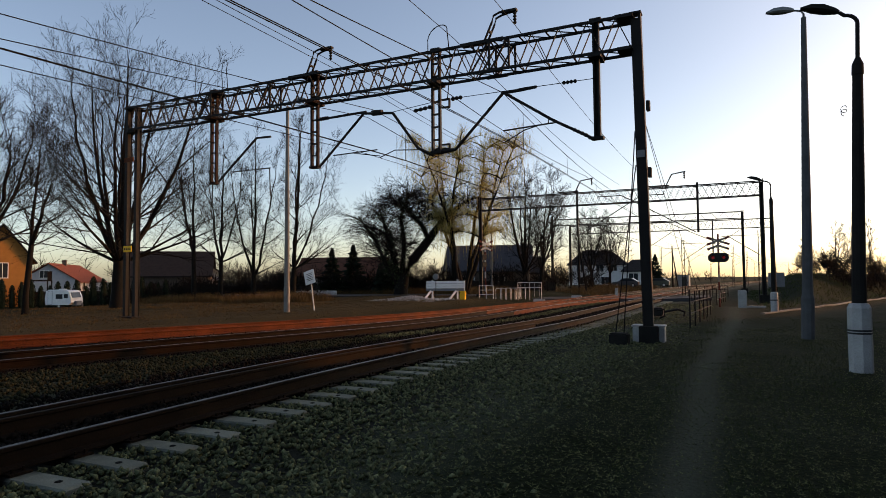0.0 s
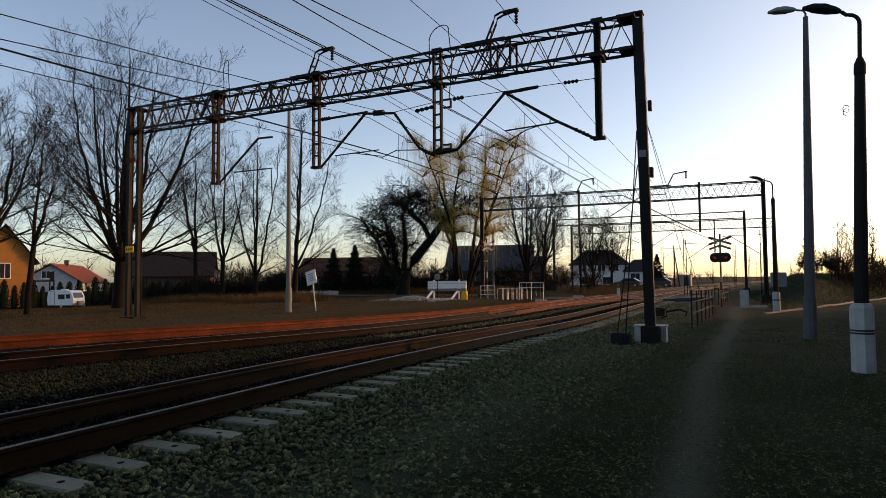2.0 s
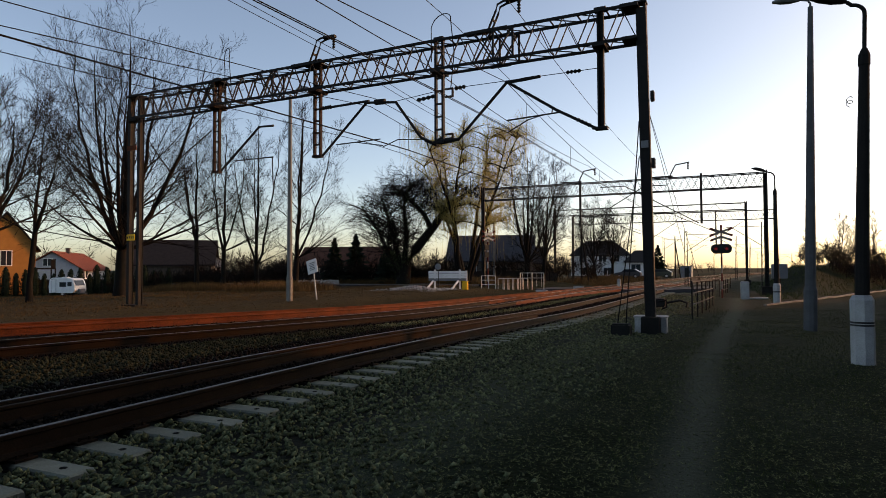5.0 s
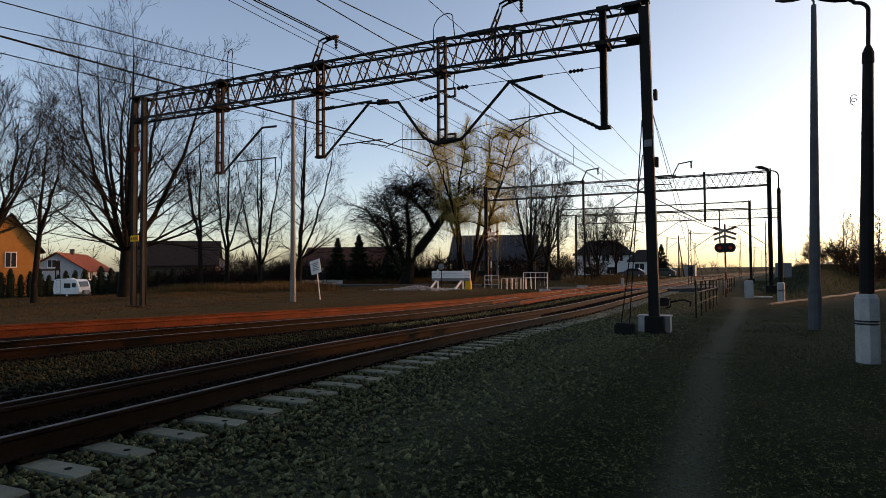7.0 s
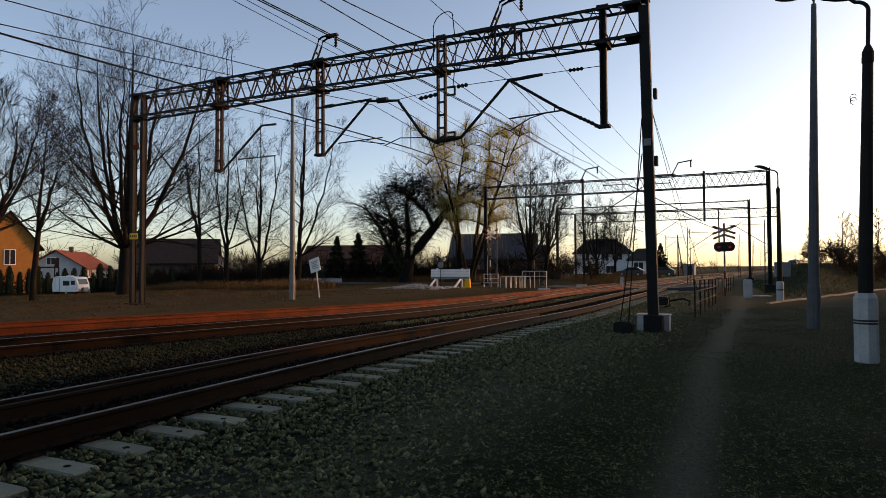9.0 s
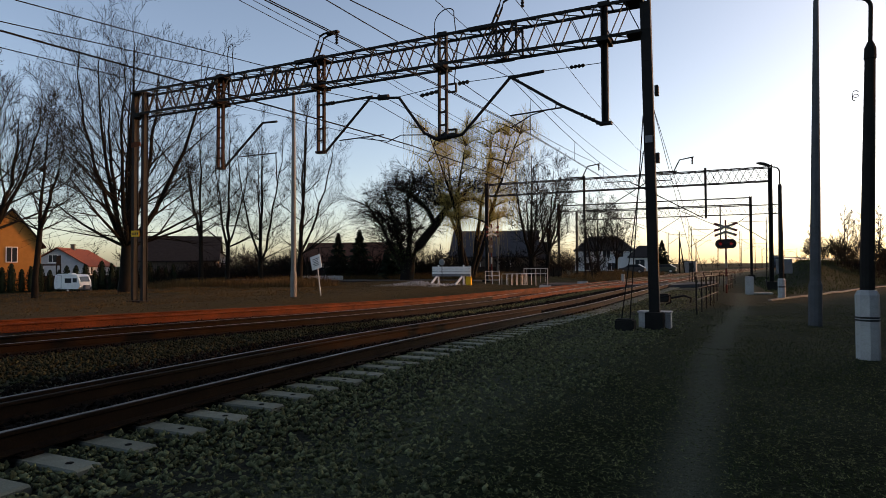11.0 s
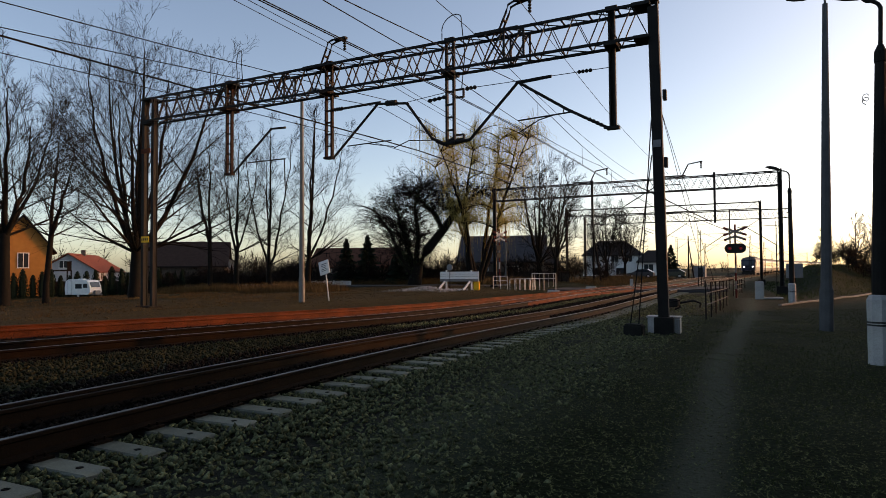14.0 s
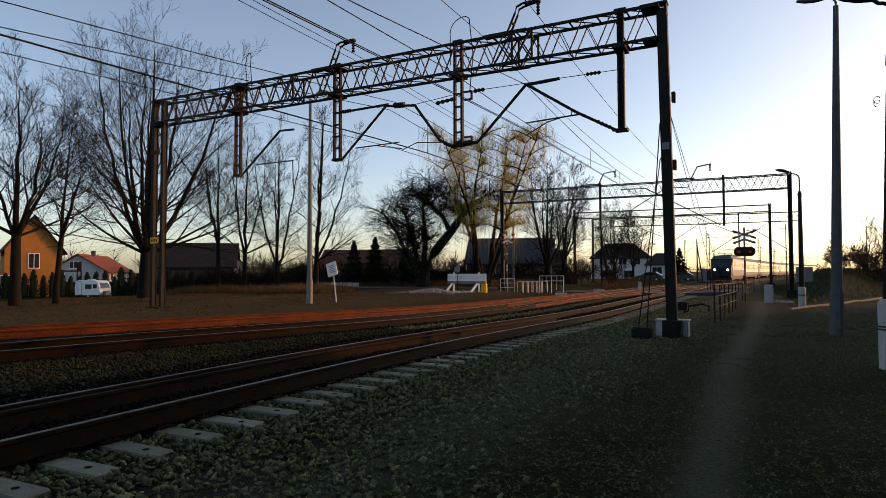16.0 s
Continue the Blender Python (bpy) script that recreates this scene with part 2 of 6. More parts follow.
def ground_material():
    nt = GROUND.node_tree
    b = nt.nodes["Principled BSDF"]
    tc = nt.nodes.new("ShaderNodeTexCoord")

    def noise_tex(s, det=6):
        n = nt.nodes.new("ShaderNodeTexNoise")
        n.inputs["Scale"].default_value, n.inputs["Detail"].default_value = s, det
        nt.links.new(tc.outputs["Object"], n.inputs["Vector"])
        return n.outputs["Fac"]

    def ramp(v, a, c):
        r = nt.nodes.new("ShaderNodeMapRange")
        r.inputs["From Min"].default_value, r.inputs["From Max"].default_value = a, c
        nt.links.new(v, r.inputs["Value"])
        return r.outputs[0]

    def mixc(f, c1, c2):
        m = nt.nodes.new("ShaderNodeMixRGB")
        nt.links.new(f, m.inputs[0])
        for i, c in ((1, c1), (2, c2)):
            if isinstance(c, tuple):
                m.inputs[i].default_value = (*c, 1)
            else:
                nt.links.new(c, m.inputs[i])
        return m.outputs[0]
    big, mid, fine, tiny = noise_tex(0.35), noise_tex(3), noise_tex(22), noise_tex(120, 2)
    # grass and soil coloured darker than real, deepening the shade on the ground
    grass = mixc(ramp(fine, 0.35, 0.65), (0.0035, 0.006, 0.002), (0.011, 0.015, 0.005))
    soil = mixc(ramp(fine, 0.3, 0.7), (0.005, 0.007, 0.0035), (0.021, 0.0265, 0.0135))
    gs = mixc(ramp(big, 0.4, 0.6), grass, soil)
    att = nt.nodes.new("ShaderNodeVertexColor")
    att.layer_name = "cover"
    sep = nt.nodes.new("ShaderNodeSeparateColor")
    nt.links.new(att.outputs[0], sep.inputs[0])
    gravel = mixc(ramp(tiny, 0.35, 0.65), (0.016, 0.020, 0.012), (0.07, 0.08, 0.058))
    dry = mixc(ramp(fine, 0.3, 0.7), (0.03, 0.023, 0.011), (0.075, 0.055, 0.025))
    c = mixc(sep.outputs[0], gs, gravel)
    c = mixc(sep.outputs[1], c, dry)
    # blue channel: near-black track beds, plus gap shade painted under the shoulder stones
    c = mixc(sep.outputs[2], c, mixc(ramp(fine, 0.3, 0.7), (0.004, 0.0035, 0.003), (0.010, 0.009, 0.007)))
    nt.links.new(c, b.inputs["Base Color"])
    b.inputs["Roughness"].default_value, b.inputs["Specular IOR Level"].default_value = 0.95, 0.03
    bp = nt.nodes.new("ShaderNodeBump")
    bp.inputs["Strength"].default_value, bp.inputs["Distance"].default_value = 0.6, 0.04
    nt.links.new(fine, bp.inputs["Height"])
    nt.links.new(bp.outputs[0], b.inputs["Normal"])


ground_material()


PATHX = [-0.22, -0.22, -0.22, -0.2, -0.08, 0.2, 0.62, 0.96, 1.4]


def path_x(y):
    return np.interp(y, [0, 5.2, 7.0, 9.7, 13.7, 18.7, 25.8, 31.7, 45], PATHX) + 0.04 * math.sin(y * 0.9)


def make_ground():
    xs = sorted({*[-3000, -1200, -500, -250, -160, -120], *np.arange(-100, -30, 3.0), *np.arange(-30, -4, 0.5), *np.arange(-4, 3, 0.14), *np.arange(3, 16, 0.5), *np.arange(16, 60, 3.0), *[60, 90, 140, 250, 500, 1200, 3000]})
    ys = sorted({*[-3000, -800, -200, -60], *np.arange(-30, 0, 3.0), *np.arange(0, 30, 0.5), *np.arange(30, 80, 1.0), *np.arange(80, 260, 6.0), *[280, 320, 380, 450, 600, 900, 1500, 3000]})
    b, cover = Build(), []
    for y in ys:
        for x in xs:
            b.v.append((x, y, ground_z(x, y)))
            u = x - TRACK1(y) - 6.45
            bed = smooth_step(-1.2, -3.6, u) * (1 - smooth_step(-13.2, -14.2, u))
            trail = 1.0 * math.exp(-((x - path_x(y)) / (0.2 + 0.008 * y)) ** 2) if -5 < y < 45 else 0
            dry = smooth_step(-15, -18, u) * (1 - smooth_step(-26, -40, u)) * 0.85 if y < 48 else 0.3 * smooth_step(-15, -25, u)
            # far left turns to green lawn, its shade put into the darker cover
            dry *= 1 - 0.8 * smooth_step(-27, -31, x)
            v = x - TRACK1(y)
            # near-black beds of both lines and the strips beside them
            bed_dark = max(smooth_step(-2.6, -2.2, v) * (1 - smooth_step(0.8, 1.0, v)), 1 - smooth_step(1.3, 1.7, abs(x - TRACK2(y)))) if -30 < y < 60 else 0
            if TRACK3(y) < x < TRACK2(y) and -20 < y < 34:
                bed_dark = max(bed_dark, 0.9)
            # shoulder ground coloured darker, as shade in the gaps between its stones
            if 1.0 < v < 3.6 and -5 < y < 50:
                bed_dark = max(bed_dark, 0.75 * (1 - smooth_step(2.8, 3.6, v)))
            cover.append((max(bed, trail), dry, bed_dark, 1))
    n = len(xs)
    b.f = [(j * n + i, j * n + i + 1, (j + 1) * n + i + 1, (j + 1) * n + i) for j in range(len(ys) - 1) for i in range(n - 1)]
    ob = solo("ground", b, GROUND, "soil and short grass, darkened for shade, with a worn gravel footpath", "ground", kind="structure", smooth=True)
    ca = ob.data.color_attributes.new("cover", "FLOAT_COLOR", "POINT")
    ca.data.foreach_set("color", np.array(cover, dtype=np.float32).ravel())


make_ground()

# ---------- tracks ----------
RAIL = [(-0.075, -0.055), (0.075, -0.055), (0.075, -0.04), (0.014, -0.01), (0.011, 0.1), (0.037, 0.118), (0.037, 0.146), (0.028, 0.153), (-0.028, 0.153), (-0.037, 0.146), (-0.037, 0.118), (-0.011, 0.1), (-0.014, -0.01), (-0.075, -0.04)]
HEAD = [(-0.03, 0.1535), (0.03, 0.1535), (0.026, 0.1575), (-0.026, 0.1575)]


def line_points(fx, y0, y1, off):
    out, y = [], y0
    while y < y1:
        s = (fx(y + 0.5) - fx(y - 0.5))
        l = math.hypot(s, 1)
        out.append((fx(y) + off / l, y - off * s / l, -drop(y)))
        y += 1.0 if y < 60 else (4.0 if y < 260 else 15.0)
    return out


def sleeper_mesh(name, length, mat_):
    h = length / 2
    b = Build()
    prof = [(-0.13, -0.16), (0.13, -0.16), (0.13, -0.02), (0.115, 0.0), (-0.115, 0.0), (-0.13, -0.02)]
    b.v = [(x, s, z) for x in (-h, -h + 0.03, h - 0.03, h) for s, z in prof]
    b.v = [(x, s * (0.93 if abs(x) == h else 1), z - (0.015 if abs(x) == h else 0)) for x, s, z in b.v]
    for k in range(3):
        for j in range(6):
            b.f.append((k * 6 + j, (k + 1) * 6 + j, (k + 1) * 6 + (j + 1) % 6, k * 6 + (j + 1) % 6))
    b.f += [tuple(range(6)), tuple(reversed(range(18, 24)))]
    return b.mesh(name, mat_)




def darken_middle(m, half):
    """Darkens a sleeper between and beside the rails."""
    nt = m.node_tree
    b = nt.nodes["Principled BSDF"]
    tc, sp, ab, mr, mx, no, ad = [nt.nodes.new("ShaderNode" + k) for k in ("TexCoord", "SeparateXYZ", "Math", "MapRange", "MixRGB", "TexNoise", "Math")]
    no.inputs["Scale"].default_value = 9
    ab.operation, ad.operation = "ABSOLUTE", "MULTIPLY_ADD"
    nt.links.new(tc.outputs["Object"], sp.inputs[0])
    nt.links.new(tc.outputs["Object"], no.inputs["Vector"])
    nt.links.new(sp.outputs[0], ab.inputs[0])
    nt.links.new(no.outputs["Fac"], ad.inputs[0])
    ad.inputs[1].default_value = 0.2
    nt.links.new(ab.outputs[0], ad.inputs[2])
    mr.inputs["From Min"].default_value, mr.inputs["From Max"].default_value = half, half + 0.16
    nt.links.new(ad.outputs[0], mr.inputs["Value"])
    nt.links.new(mr.outputs[0], mx.inputs[0])
    mx.inputs[1].default_value = (0.008, 0.007, 0.006, 1)
    nt.links.new(b.inputs["Base Color"].links[0].from_socket, mx.inputs[2])
    nt.links.new(mx.outputs[0], b.inputs["Base Color"])


darken_middle(CONCRETE, 0.98)
SLEEPER = sleeper_mesh("sleeper", 3.3, CONCRETE)
SLEEPER3 = sleeper_mesh("sleeper", 2.6, WOOD_SLEEPER)
clip_b = Build()
for sx in (-0.11, 0.11):
    clip_b.box((sx, 0, 0.012), (0.11, 0.2, 0.024))
    clip_b.tube([(sx, -0.05, 0.024), (sx, -0.05, 0.06)], 0.014, 6)
    clip_b.tube([(sx, 0.05, 0.024), (sx, 0.05, 0.06)], 0.014, 6)
# closed cap for the lifting hole, the hole's dark inside given by colour
SOCKET = Build().lathe([(0.028, -0.01), (0.034, 0.004), (0.02, 0.006), (0.016, 0.003)], n=8).mesh("lifting_socket", BLACK_STONE)
CLIP = clip_b.mesh("rail_clip", RAIL_SIDE)


BED = -0.065                             # top of the sleepers under the rail foot


def track(label, fx, y0, y1, n_pieces, sleeper, rail_mat, head, y_first=-3.0, far=True, z=0.0):
    t = thing("railway_track", pose(0, 0, z), label, "railway track", "tracks", "structure")
    for s in (-1, 1):
        r = part("rail", Build().sweep(RAIL, line_points(fx, y0, y1, s * 0.753), 0.006), rail_mat, t, "rusty steel rail with a worn running surface")
        if head:
            part("rail_head", Build().sweep(HEAD, line_points(fx, y0, y1, s * 0.753), 0.006), RAIL_TOP, r, "polished bright running surface")
    y, k, rest = y_first, 0, Build()
    while y < (170 if far else y1):
        s = fx(y + 0.5) - fx(y - 0.5)
        a = -math.degrees(math.atan(s))
        if k < n_pieces:
            ob = new("sleeper", sleeper)
            ob.parent, ob.matrix_basis = t, pose(fx(y), y, BED - drop(y) - random.uniform(0, 0.012), 0, 0, a + random.uniform(-0.9, 0.9))
            if sleeper is SLEEPER and y < 14:
                c = new("lifting_socket", SOCKET)
                c.parent, c.matrix_basis = ob, pose(1.4, 0, 0)
            if y < 28:
                for sd in (-0.753, 0.753):
                    c = new("rail_clip", CLIP)
                    c.parent, c.matrix_basis = ob, pose(sd, 0, 0)
        else:
            rest.box((fx(y), y, BED - 0.08 - drop(y)), (2.6, 0.26, 0.16), a)
        y += 0.6
        k += 1
    if rest.v:
        tagged(part("far_sleeper", rest, CONCRETE, t), "far row of concrete sleepers", kind="stuff")
    return t


def check_rail(t):
    """A check rail closing in on the running rail."""
    fx = curve_x([(-40, -7.02), (-5, -7.02), (5, -6.95), (10.6, -6.75), (15, -6.35), (19, -6.05), (24, -5.75)])
    r = part("check_rail", Build().sweep(RAIL, line_points(fx, -40, 23, 0), 0.004), RAIL_SIDE, t, "dark check rail inside the running rail")


MAIN = track("main line track with concrete sleepers and worn rails", TRACK1, -40, 960, 110, SLEEPER, RAIL_SIDE, True)
check_rail(MAIN)
track("second line track with dark rails in ballast", TRACK2, -40, 960, 110, SLEEPER3, RAIL_SIDE, True)
track("red rusted siding track joining the second line", TRACK3, -40, 61, 88, SLEEPER3, RAIL_RED, False, far=False, z=0.06)


def crossover(label, fx, y0, y1):
    """Closure and switch rails that link two lines across the crossing."""
    t = thing("railway_track", pose(0, 0, 0), label, "railway track", "tracks", "structure")
    for s in (-1, 1):
        r = part("rail", Build().sweep(RAIL, line_points(fx, y0, y1, s * 0.753), 0.002), RAIL_RED, t, "rusty switch rail")
        part("rail_head", Build().sweep(HEAD, line_points(fx, y0, y1, s * 0.753), 0.002), RAIL_TOP, r, "worn running surface")


crossover("crossover rails linking the second line with the main line", curve_x([(30, TRACK2(30)), (40, TRACK2(40) + 0.15), (52, TRACK2(52) + 1.3), (66, TRACK1(66) - 1.5), (78, TRACK1(78) - 0.25), (90, TRACK1(90))]), 31, 89)


# ---------- overhead line portals ----------
def lattice_beam(top, x0, x1, zt, zb, w, name="beam", panel=0.85, chord=0.075, web=0.05, crossed=False):
    """A box girder of four chords with zigzag bracing, along local x."""
    m = Build()
    for y in (-w / 2, w / 2):
        for z in (zt, zb):
            m.bar((x0, y, z), (x1, y, z), chord)
    n = max(2, round(abs(x1 - x0) / panel))
    d = (x1 - x0) / n
    for y in (-w / 2, w / 2):
        for i in range(n):
            xa, xm, xb = x0 + i * d, x0 + (i + 0.5) * d, x0 + (i + 1) * d
            m.bar((xa, y, zb), (xm, y, zt), web, 0.02)
            m.bar((xm, y, zt), (xb, y, zb), web, 0.02)
            if crossed:
                m.bar((xa, y, zt), (xm, y, zb), web, 0.02)
                m.bar((xm, y, zb), (xb, y, zt), web, 0.02)
    for z in (zt, zb):
        for i in range(n):
            xa, xb = x0 + i * d, x0 + (i + 1) * d
            m.bar((xa, -w / 2, z), (xb, w / 2, z), web * 0.8, 0.02)
            m.bar((xb, -w / 2, z), (xb, w / 2, z), web * 0.8, 0.02)
    return part(name, m, STEEL, top)


def ladder_post(m, x, y, z0, z1, w=0.3, n=None):
    for s in (-1, 1):
        m.bar((x + s * w / 2, y, z0), (x + s * w / 2, y, z1), 0.07, 0.12)
    n = n or max(2, round((z1 - z0) / 0.42))
    for i in range(n + 1):
        z = z0 + (z1 - z0) * i / n
        m.box((x, y, z), (w, 0.05, 0.06))
    return m


def insulator(m, p, q, r=0.055, n=5):
    p, q = Vector(p), Vector(q)
    d = (q - p) / n
    pts, rad = [], []
    for i in range(n):
        for f, k in ((0.0, 0.45), (0.35, 1.0), (0.6, 1.0), (0.95, 0.45)):
            pts.append(p + d * (i + f))
            rad.append(r * k)
    return m.tube(pts, rad, 8)

def portal_near():
    """Portal over the tracks: lattice mast, box girder, twin-upright far leg, drop posts with cantilevers. Local x runs left to right."""
    t = thing("overhead_portal", pose(-1.78, 18.4, -0.1, 0, 0, -2.4), "black steel lattice portal carrying overhead wires across the tracks", "railway portal", "portals")
    # solid looking twin-channel mast
    m = Build()
    for s in (-1, 1):
        m.box((s * 0.11, 0, 4.65), (0.07, 0.2, 9.3))
        m.box((s * 0.152, 0, 4.65), (0.02, 0.24, 9.3))
    m.box((0, 0.09, 4.6), (0.28, 0.03, 9.2))
    m.box((0, -0.1, 4.6), (0.28, 0.02, 9.1))
    m.box((0, 0, 9.3), (0.38, 0.34, 0.05))
    m.v = [(x * 0.86 + 0.15 * (1 - z / 9.2), y, z) for x, y, z in m.v]      # the mast leans a little to the girder
    part("mast", m, STEEL, t, "black riveted steel mast")
    for k in range(9):
        part("tie_plate", Build().block((0.15 * (1 - (1.2 + k * 0.9) / 9.2), -0.116, 1.2 + k * 0.9), (0.22, 0.012, 0.12), 0.004), STEEL, t)
    part("mast_band", Build().box((0.065, -0.14, 5.2), (0.2, 0.03, 0.2)), GREY_PAINT, t, "small grey marker plate")
    for zz in (6.55, 4.65):
        part("mast_plate", Build().block((0.29, -0.1, zz), (0.1, 0.2, 0.28), 0.01), STEEL, t)
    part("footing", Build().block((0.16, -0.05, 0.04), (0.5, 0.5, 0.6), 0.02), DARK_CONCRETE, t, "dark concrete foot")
    part("pale_footing", Build().block((0.12, 0.3, 0.06), (0.86, 0.5, 0.5), 0.04).block((0.12, 0.28, 0.32), (0.92, 0.54, 0.05), 0.015), PALE_CONCRETE, t, "pale painted concrete footing")
    beam = lattice_beam(t, -21.1, -0.1, 9.18, 8.24, 0.62, web=0.06)
    # stiffened bays and end brackets
    for x in (-4.1, -4.75, -13.6, -16.6):
        for y in (-0.31, 0.31):
            part("stiffener", Build().bar((x - 0.3, y, 8.24), (x + 0.3, y, 9.18), 0.06, 0.04), STEEL, beam)
            part("stiffener", Build().bar((x + 0.3, y - 0.01, 8.24), (x - 0.3, y - 0.01, 9.18), 0.06, 0.04), STEEL, beam)
            part("stiffener", Build().bar((x + 0.32, y, 8.2), (x + 0.32, y, 9.22), 0.06, 0.05), STEEL, beam)
    for c, s in (((-4.4, -0.3, 9.22), (0.9, 0.08, 0.05)), ((-4.4, 0.3, 9.22), (0.9, 0.08, 0.05)), ((-4.4, -0.3, 8.2), (0.7, 0.08, 0.05)), ((-4.4, 0.3, 8.2), (0.7, 0.08, 0.05)), ((-0.3, 0, 9.2), (0.5, 0.66, 0.1)), ((-0.3, 0, 8.25), (0.4, 0.66, 0.09)), ((-11.6, 0, 9.22), (0.8, 0.66, 0.04)), ((-16.4, 0, 9.22), (0.7, 0.64, 0.04))):
        part("cover_plate", Build().box(c, s), STEEL, beam)
    # far leg, two lattice uprights
    lg = Build()
    for s in (-1, 1):
        x = -21.15 + s * 0.3
        lg.box((x, 0, 4.7), (0.1, 0.16, 9.1))
        for yy in (-0.1, 0.1):
            lg.box((x, yy, 4.7), (0.16, 0.025, 9.1))
        for i in range(24):
            z = 0.35 + i * 0.37
            lg.box((x, -0.118, z), (0.05, 0.012, 0.05))
    lg.box((-21.15, 0, 9.24), (0.72, 0.5, 0.06)).box((-21.15, 0, 8.2), (0.6, 0.4, 0.1))
    part("far_leg", lg, STEEL, t, "dark lattice uprights of the far leg")
    part("leg_plate", Build().block((-21.13, -0.22, 3.1), (0.5, 0.03, 0.26), 0.006), YELLOW, t, "yellow number plate")
    part("leg_plate", Build().block((-21.13, -0.22, 6.95), (0.6, 0.03, 0.2), 0.006), RAIL_RED, t, "rust orange tie plate")
    for i in range(4):
        part("writing_bar", Build().box((-21.3 + i * 0.115, -0.24, 3.1), (0.06, 0.006, 0.1)), BLACK, t)
    part("leg_footing", Build().block((-21.15, 0, 0.02), (0.95, 0.7, 0.4), 0.04), DARK_CONCRETE, t, "concrete footing under the far leg")
    # drop posts
    for x, lo, slim in ((-1.16, 5.8, True), (-6.45, 5.88, False), (-11.42, 5.82, False), (-16.4, 5.6, False)):
        d = Build()
        if slim:
            d.box((x - 0.07, 0, (lo + 9.3) / 2), (0.05, 0.16, 9.3 - lo)).box((x + 0.07, 0, (lo + 9.3) / 2), (0.05, 0.16, 9.3 - lo)).box((x, 0.05, (lo + 9.3) / 2), (0.12, 0.03, 9.3 - lo))
        else:
            ladder_post(d, x, 0, lo, 9.3, 0.26)
        d.box((x, 0, lo), (0.36, 0.24, 0.08)).box((x, 0, 9.32), (0.34, 0.2, 0.12)).box((x, 0, 8.2), (0.36, 0.7, 0.12))
        # the two left posts get browner steel, sunlight put into the colour
        part("drop_post", d, STEEL if x > -8 else BROWN_LIT_STEEL, t, "hanging steel drop post")
    # cantilevers; z measured from the ground at the mast, 0.1 below zero
    c = Build()
    c.tube([(-1.3, 0, 5.81), (-2.5, 0, 6.5), (-4.05, 0, 7.55)], 0.045, 8)
    c.tube([(-4.15, 0, 7.55), (-3.5, 0, 7.58), (-3.0, 0, 7.6)], [0.05, 0.06, 0.05], 8)
    c.tube([(-4.1, 0, 6.35), (-2.4, 0, 6.42)], 0.025, 6)
    c.bar((-2.65, 0, 6.4), (-2.62, 0, 6.6), 0.03)
    c.tube([(-4.1, 0.1, 6.0), (-3.4, 0, 6.3), (-3.0, 0, 6.38)], 0.018, 6)
    insulator(c, (-1.9, 0, 6.16), (-1.45, 0, 5.9), 0.06, 4)
    c.tube([(-1.35, 0, 5.8), (-1.35, 0.0, 5.86)], 0.09, 8)
    part("cantilever", c, STEEL, t, "tubular cantilever with insulators")
    c = Build()
    c.tube([(-5.78, 0, 5.9), (-4.1, 0, 7.55)], 0.05, 8)
    c.tube([(-6.4, 0, 5.9), (-5.75, 0, 5.92)], [0.09, 0.05], 8)
    c.block((-6.1, 0, 6.12), (0.3, 0.1, 0.05), 0.01).block((-6.1, 0, 5.98), (0.3, 0.1, 0.04), 0.01).block((-5.97, 0, 6.05), (0.04, 0.1, 0.16), 0.01)
    c.tube([(-6.6, 0.1, 5.95), (-6.3, 0, 6.02)], 0.07, 8)
    c.block((-6.1, 0, 7.62), (0.3, 0.1, 0.05), 0.01).block((-6.1, 0, 7.36), (0.3, 0.1, 0.05), 0.01).block((-5.97, 0, 7.5), (0.05, 0.1, 0.3), 0.01)
    insulator(c, (-5.9, 0, 7.6), (-5.5, 0, 7.62), 0.07, 3)
    insulator(c, (-7.3, 0, 7.38), (-6.6, 0, 7.45), 0.07, 4)
    part("cantilever", c, STEEL, t, "tubular cantilever with insulators")
    c = Build()
    c.tube([(-6.55, 0, 5.79), (-7.14, 0, 6.1), (-8.12, 0, 7.42)], 0.05, 8)
    c.tube([(-8.1, 0, 7.42), (-9.4, 0, 7.56)], 0.045, 8)
    c.tube([(-8.55, 0, 7.5), (-8.95, 0, 7.52)], 0.1, 8)
    c.tube([(-7.05, 0, 6.04), (-8.1, 0.1, 6.15), (-8.7, 0.1, 5.95)], 0.018, 6)
    insulator(c, (-7.0, 0, 6.02), (-6.65, 0, 5.84), 0.07, 4)
    part("cantilever", c, STEEL, t, "tubular cantilever with insulators")
    c = Build()
    c.tube([(-11.2, 0, 5.83), (-9.28, 0, 7.57)], 0.045, 8)
    c.tube([(-11.3, 0, 7.56), (-9.2, 0, 7.6)], 0.045, 8)
    insulator(c, (-11.2, 0, 7.57), (-10.8, 0, 7.58), 0.075, 4)
    c.tube([(-10.6, 0, 6.18), (-8.75, 0, 6.21)], 0.022, 6)
    c.tube([(-9.8, 0, 6.2), (-9.3, 0, 6.1), (-8.7, 0.1, 6.0)], 0.018, 6)
    part("cantilever", c, STEEL, t, "tubular cantilever with insulators")
    c = Build()
    c.tube([(-16.15, 0, 5.65), (-14.2, 0, 7.2), (-13.5, 0, 7.18)], 0.045, 8)
    c.tube([(-15.4, 0, 5.98), (-13.5, 0, 5.98)], 0.025, 6)
    c.tube([(-13.55, 0, 5.98), (-13.5, 0, 4.9)], 0.02, 6)
    part("cantilever", c, STEEL, t, "tubular cantilever with insulators")
    for a, b in ((-1.25, -5.6), (-6.55, -8.2)):
        sw = Build().tube([(a, 0, 7.6), (b, 0, 7.62 if a > -3 else 7.45)], 0.012, 5)
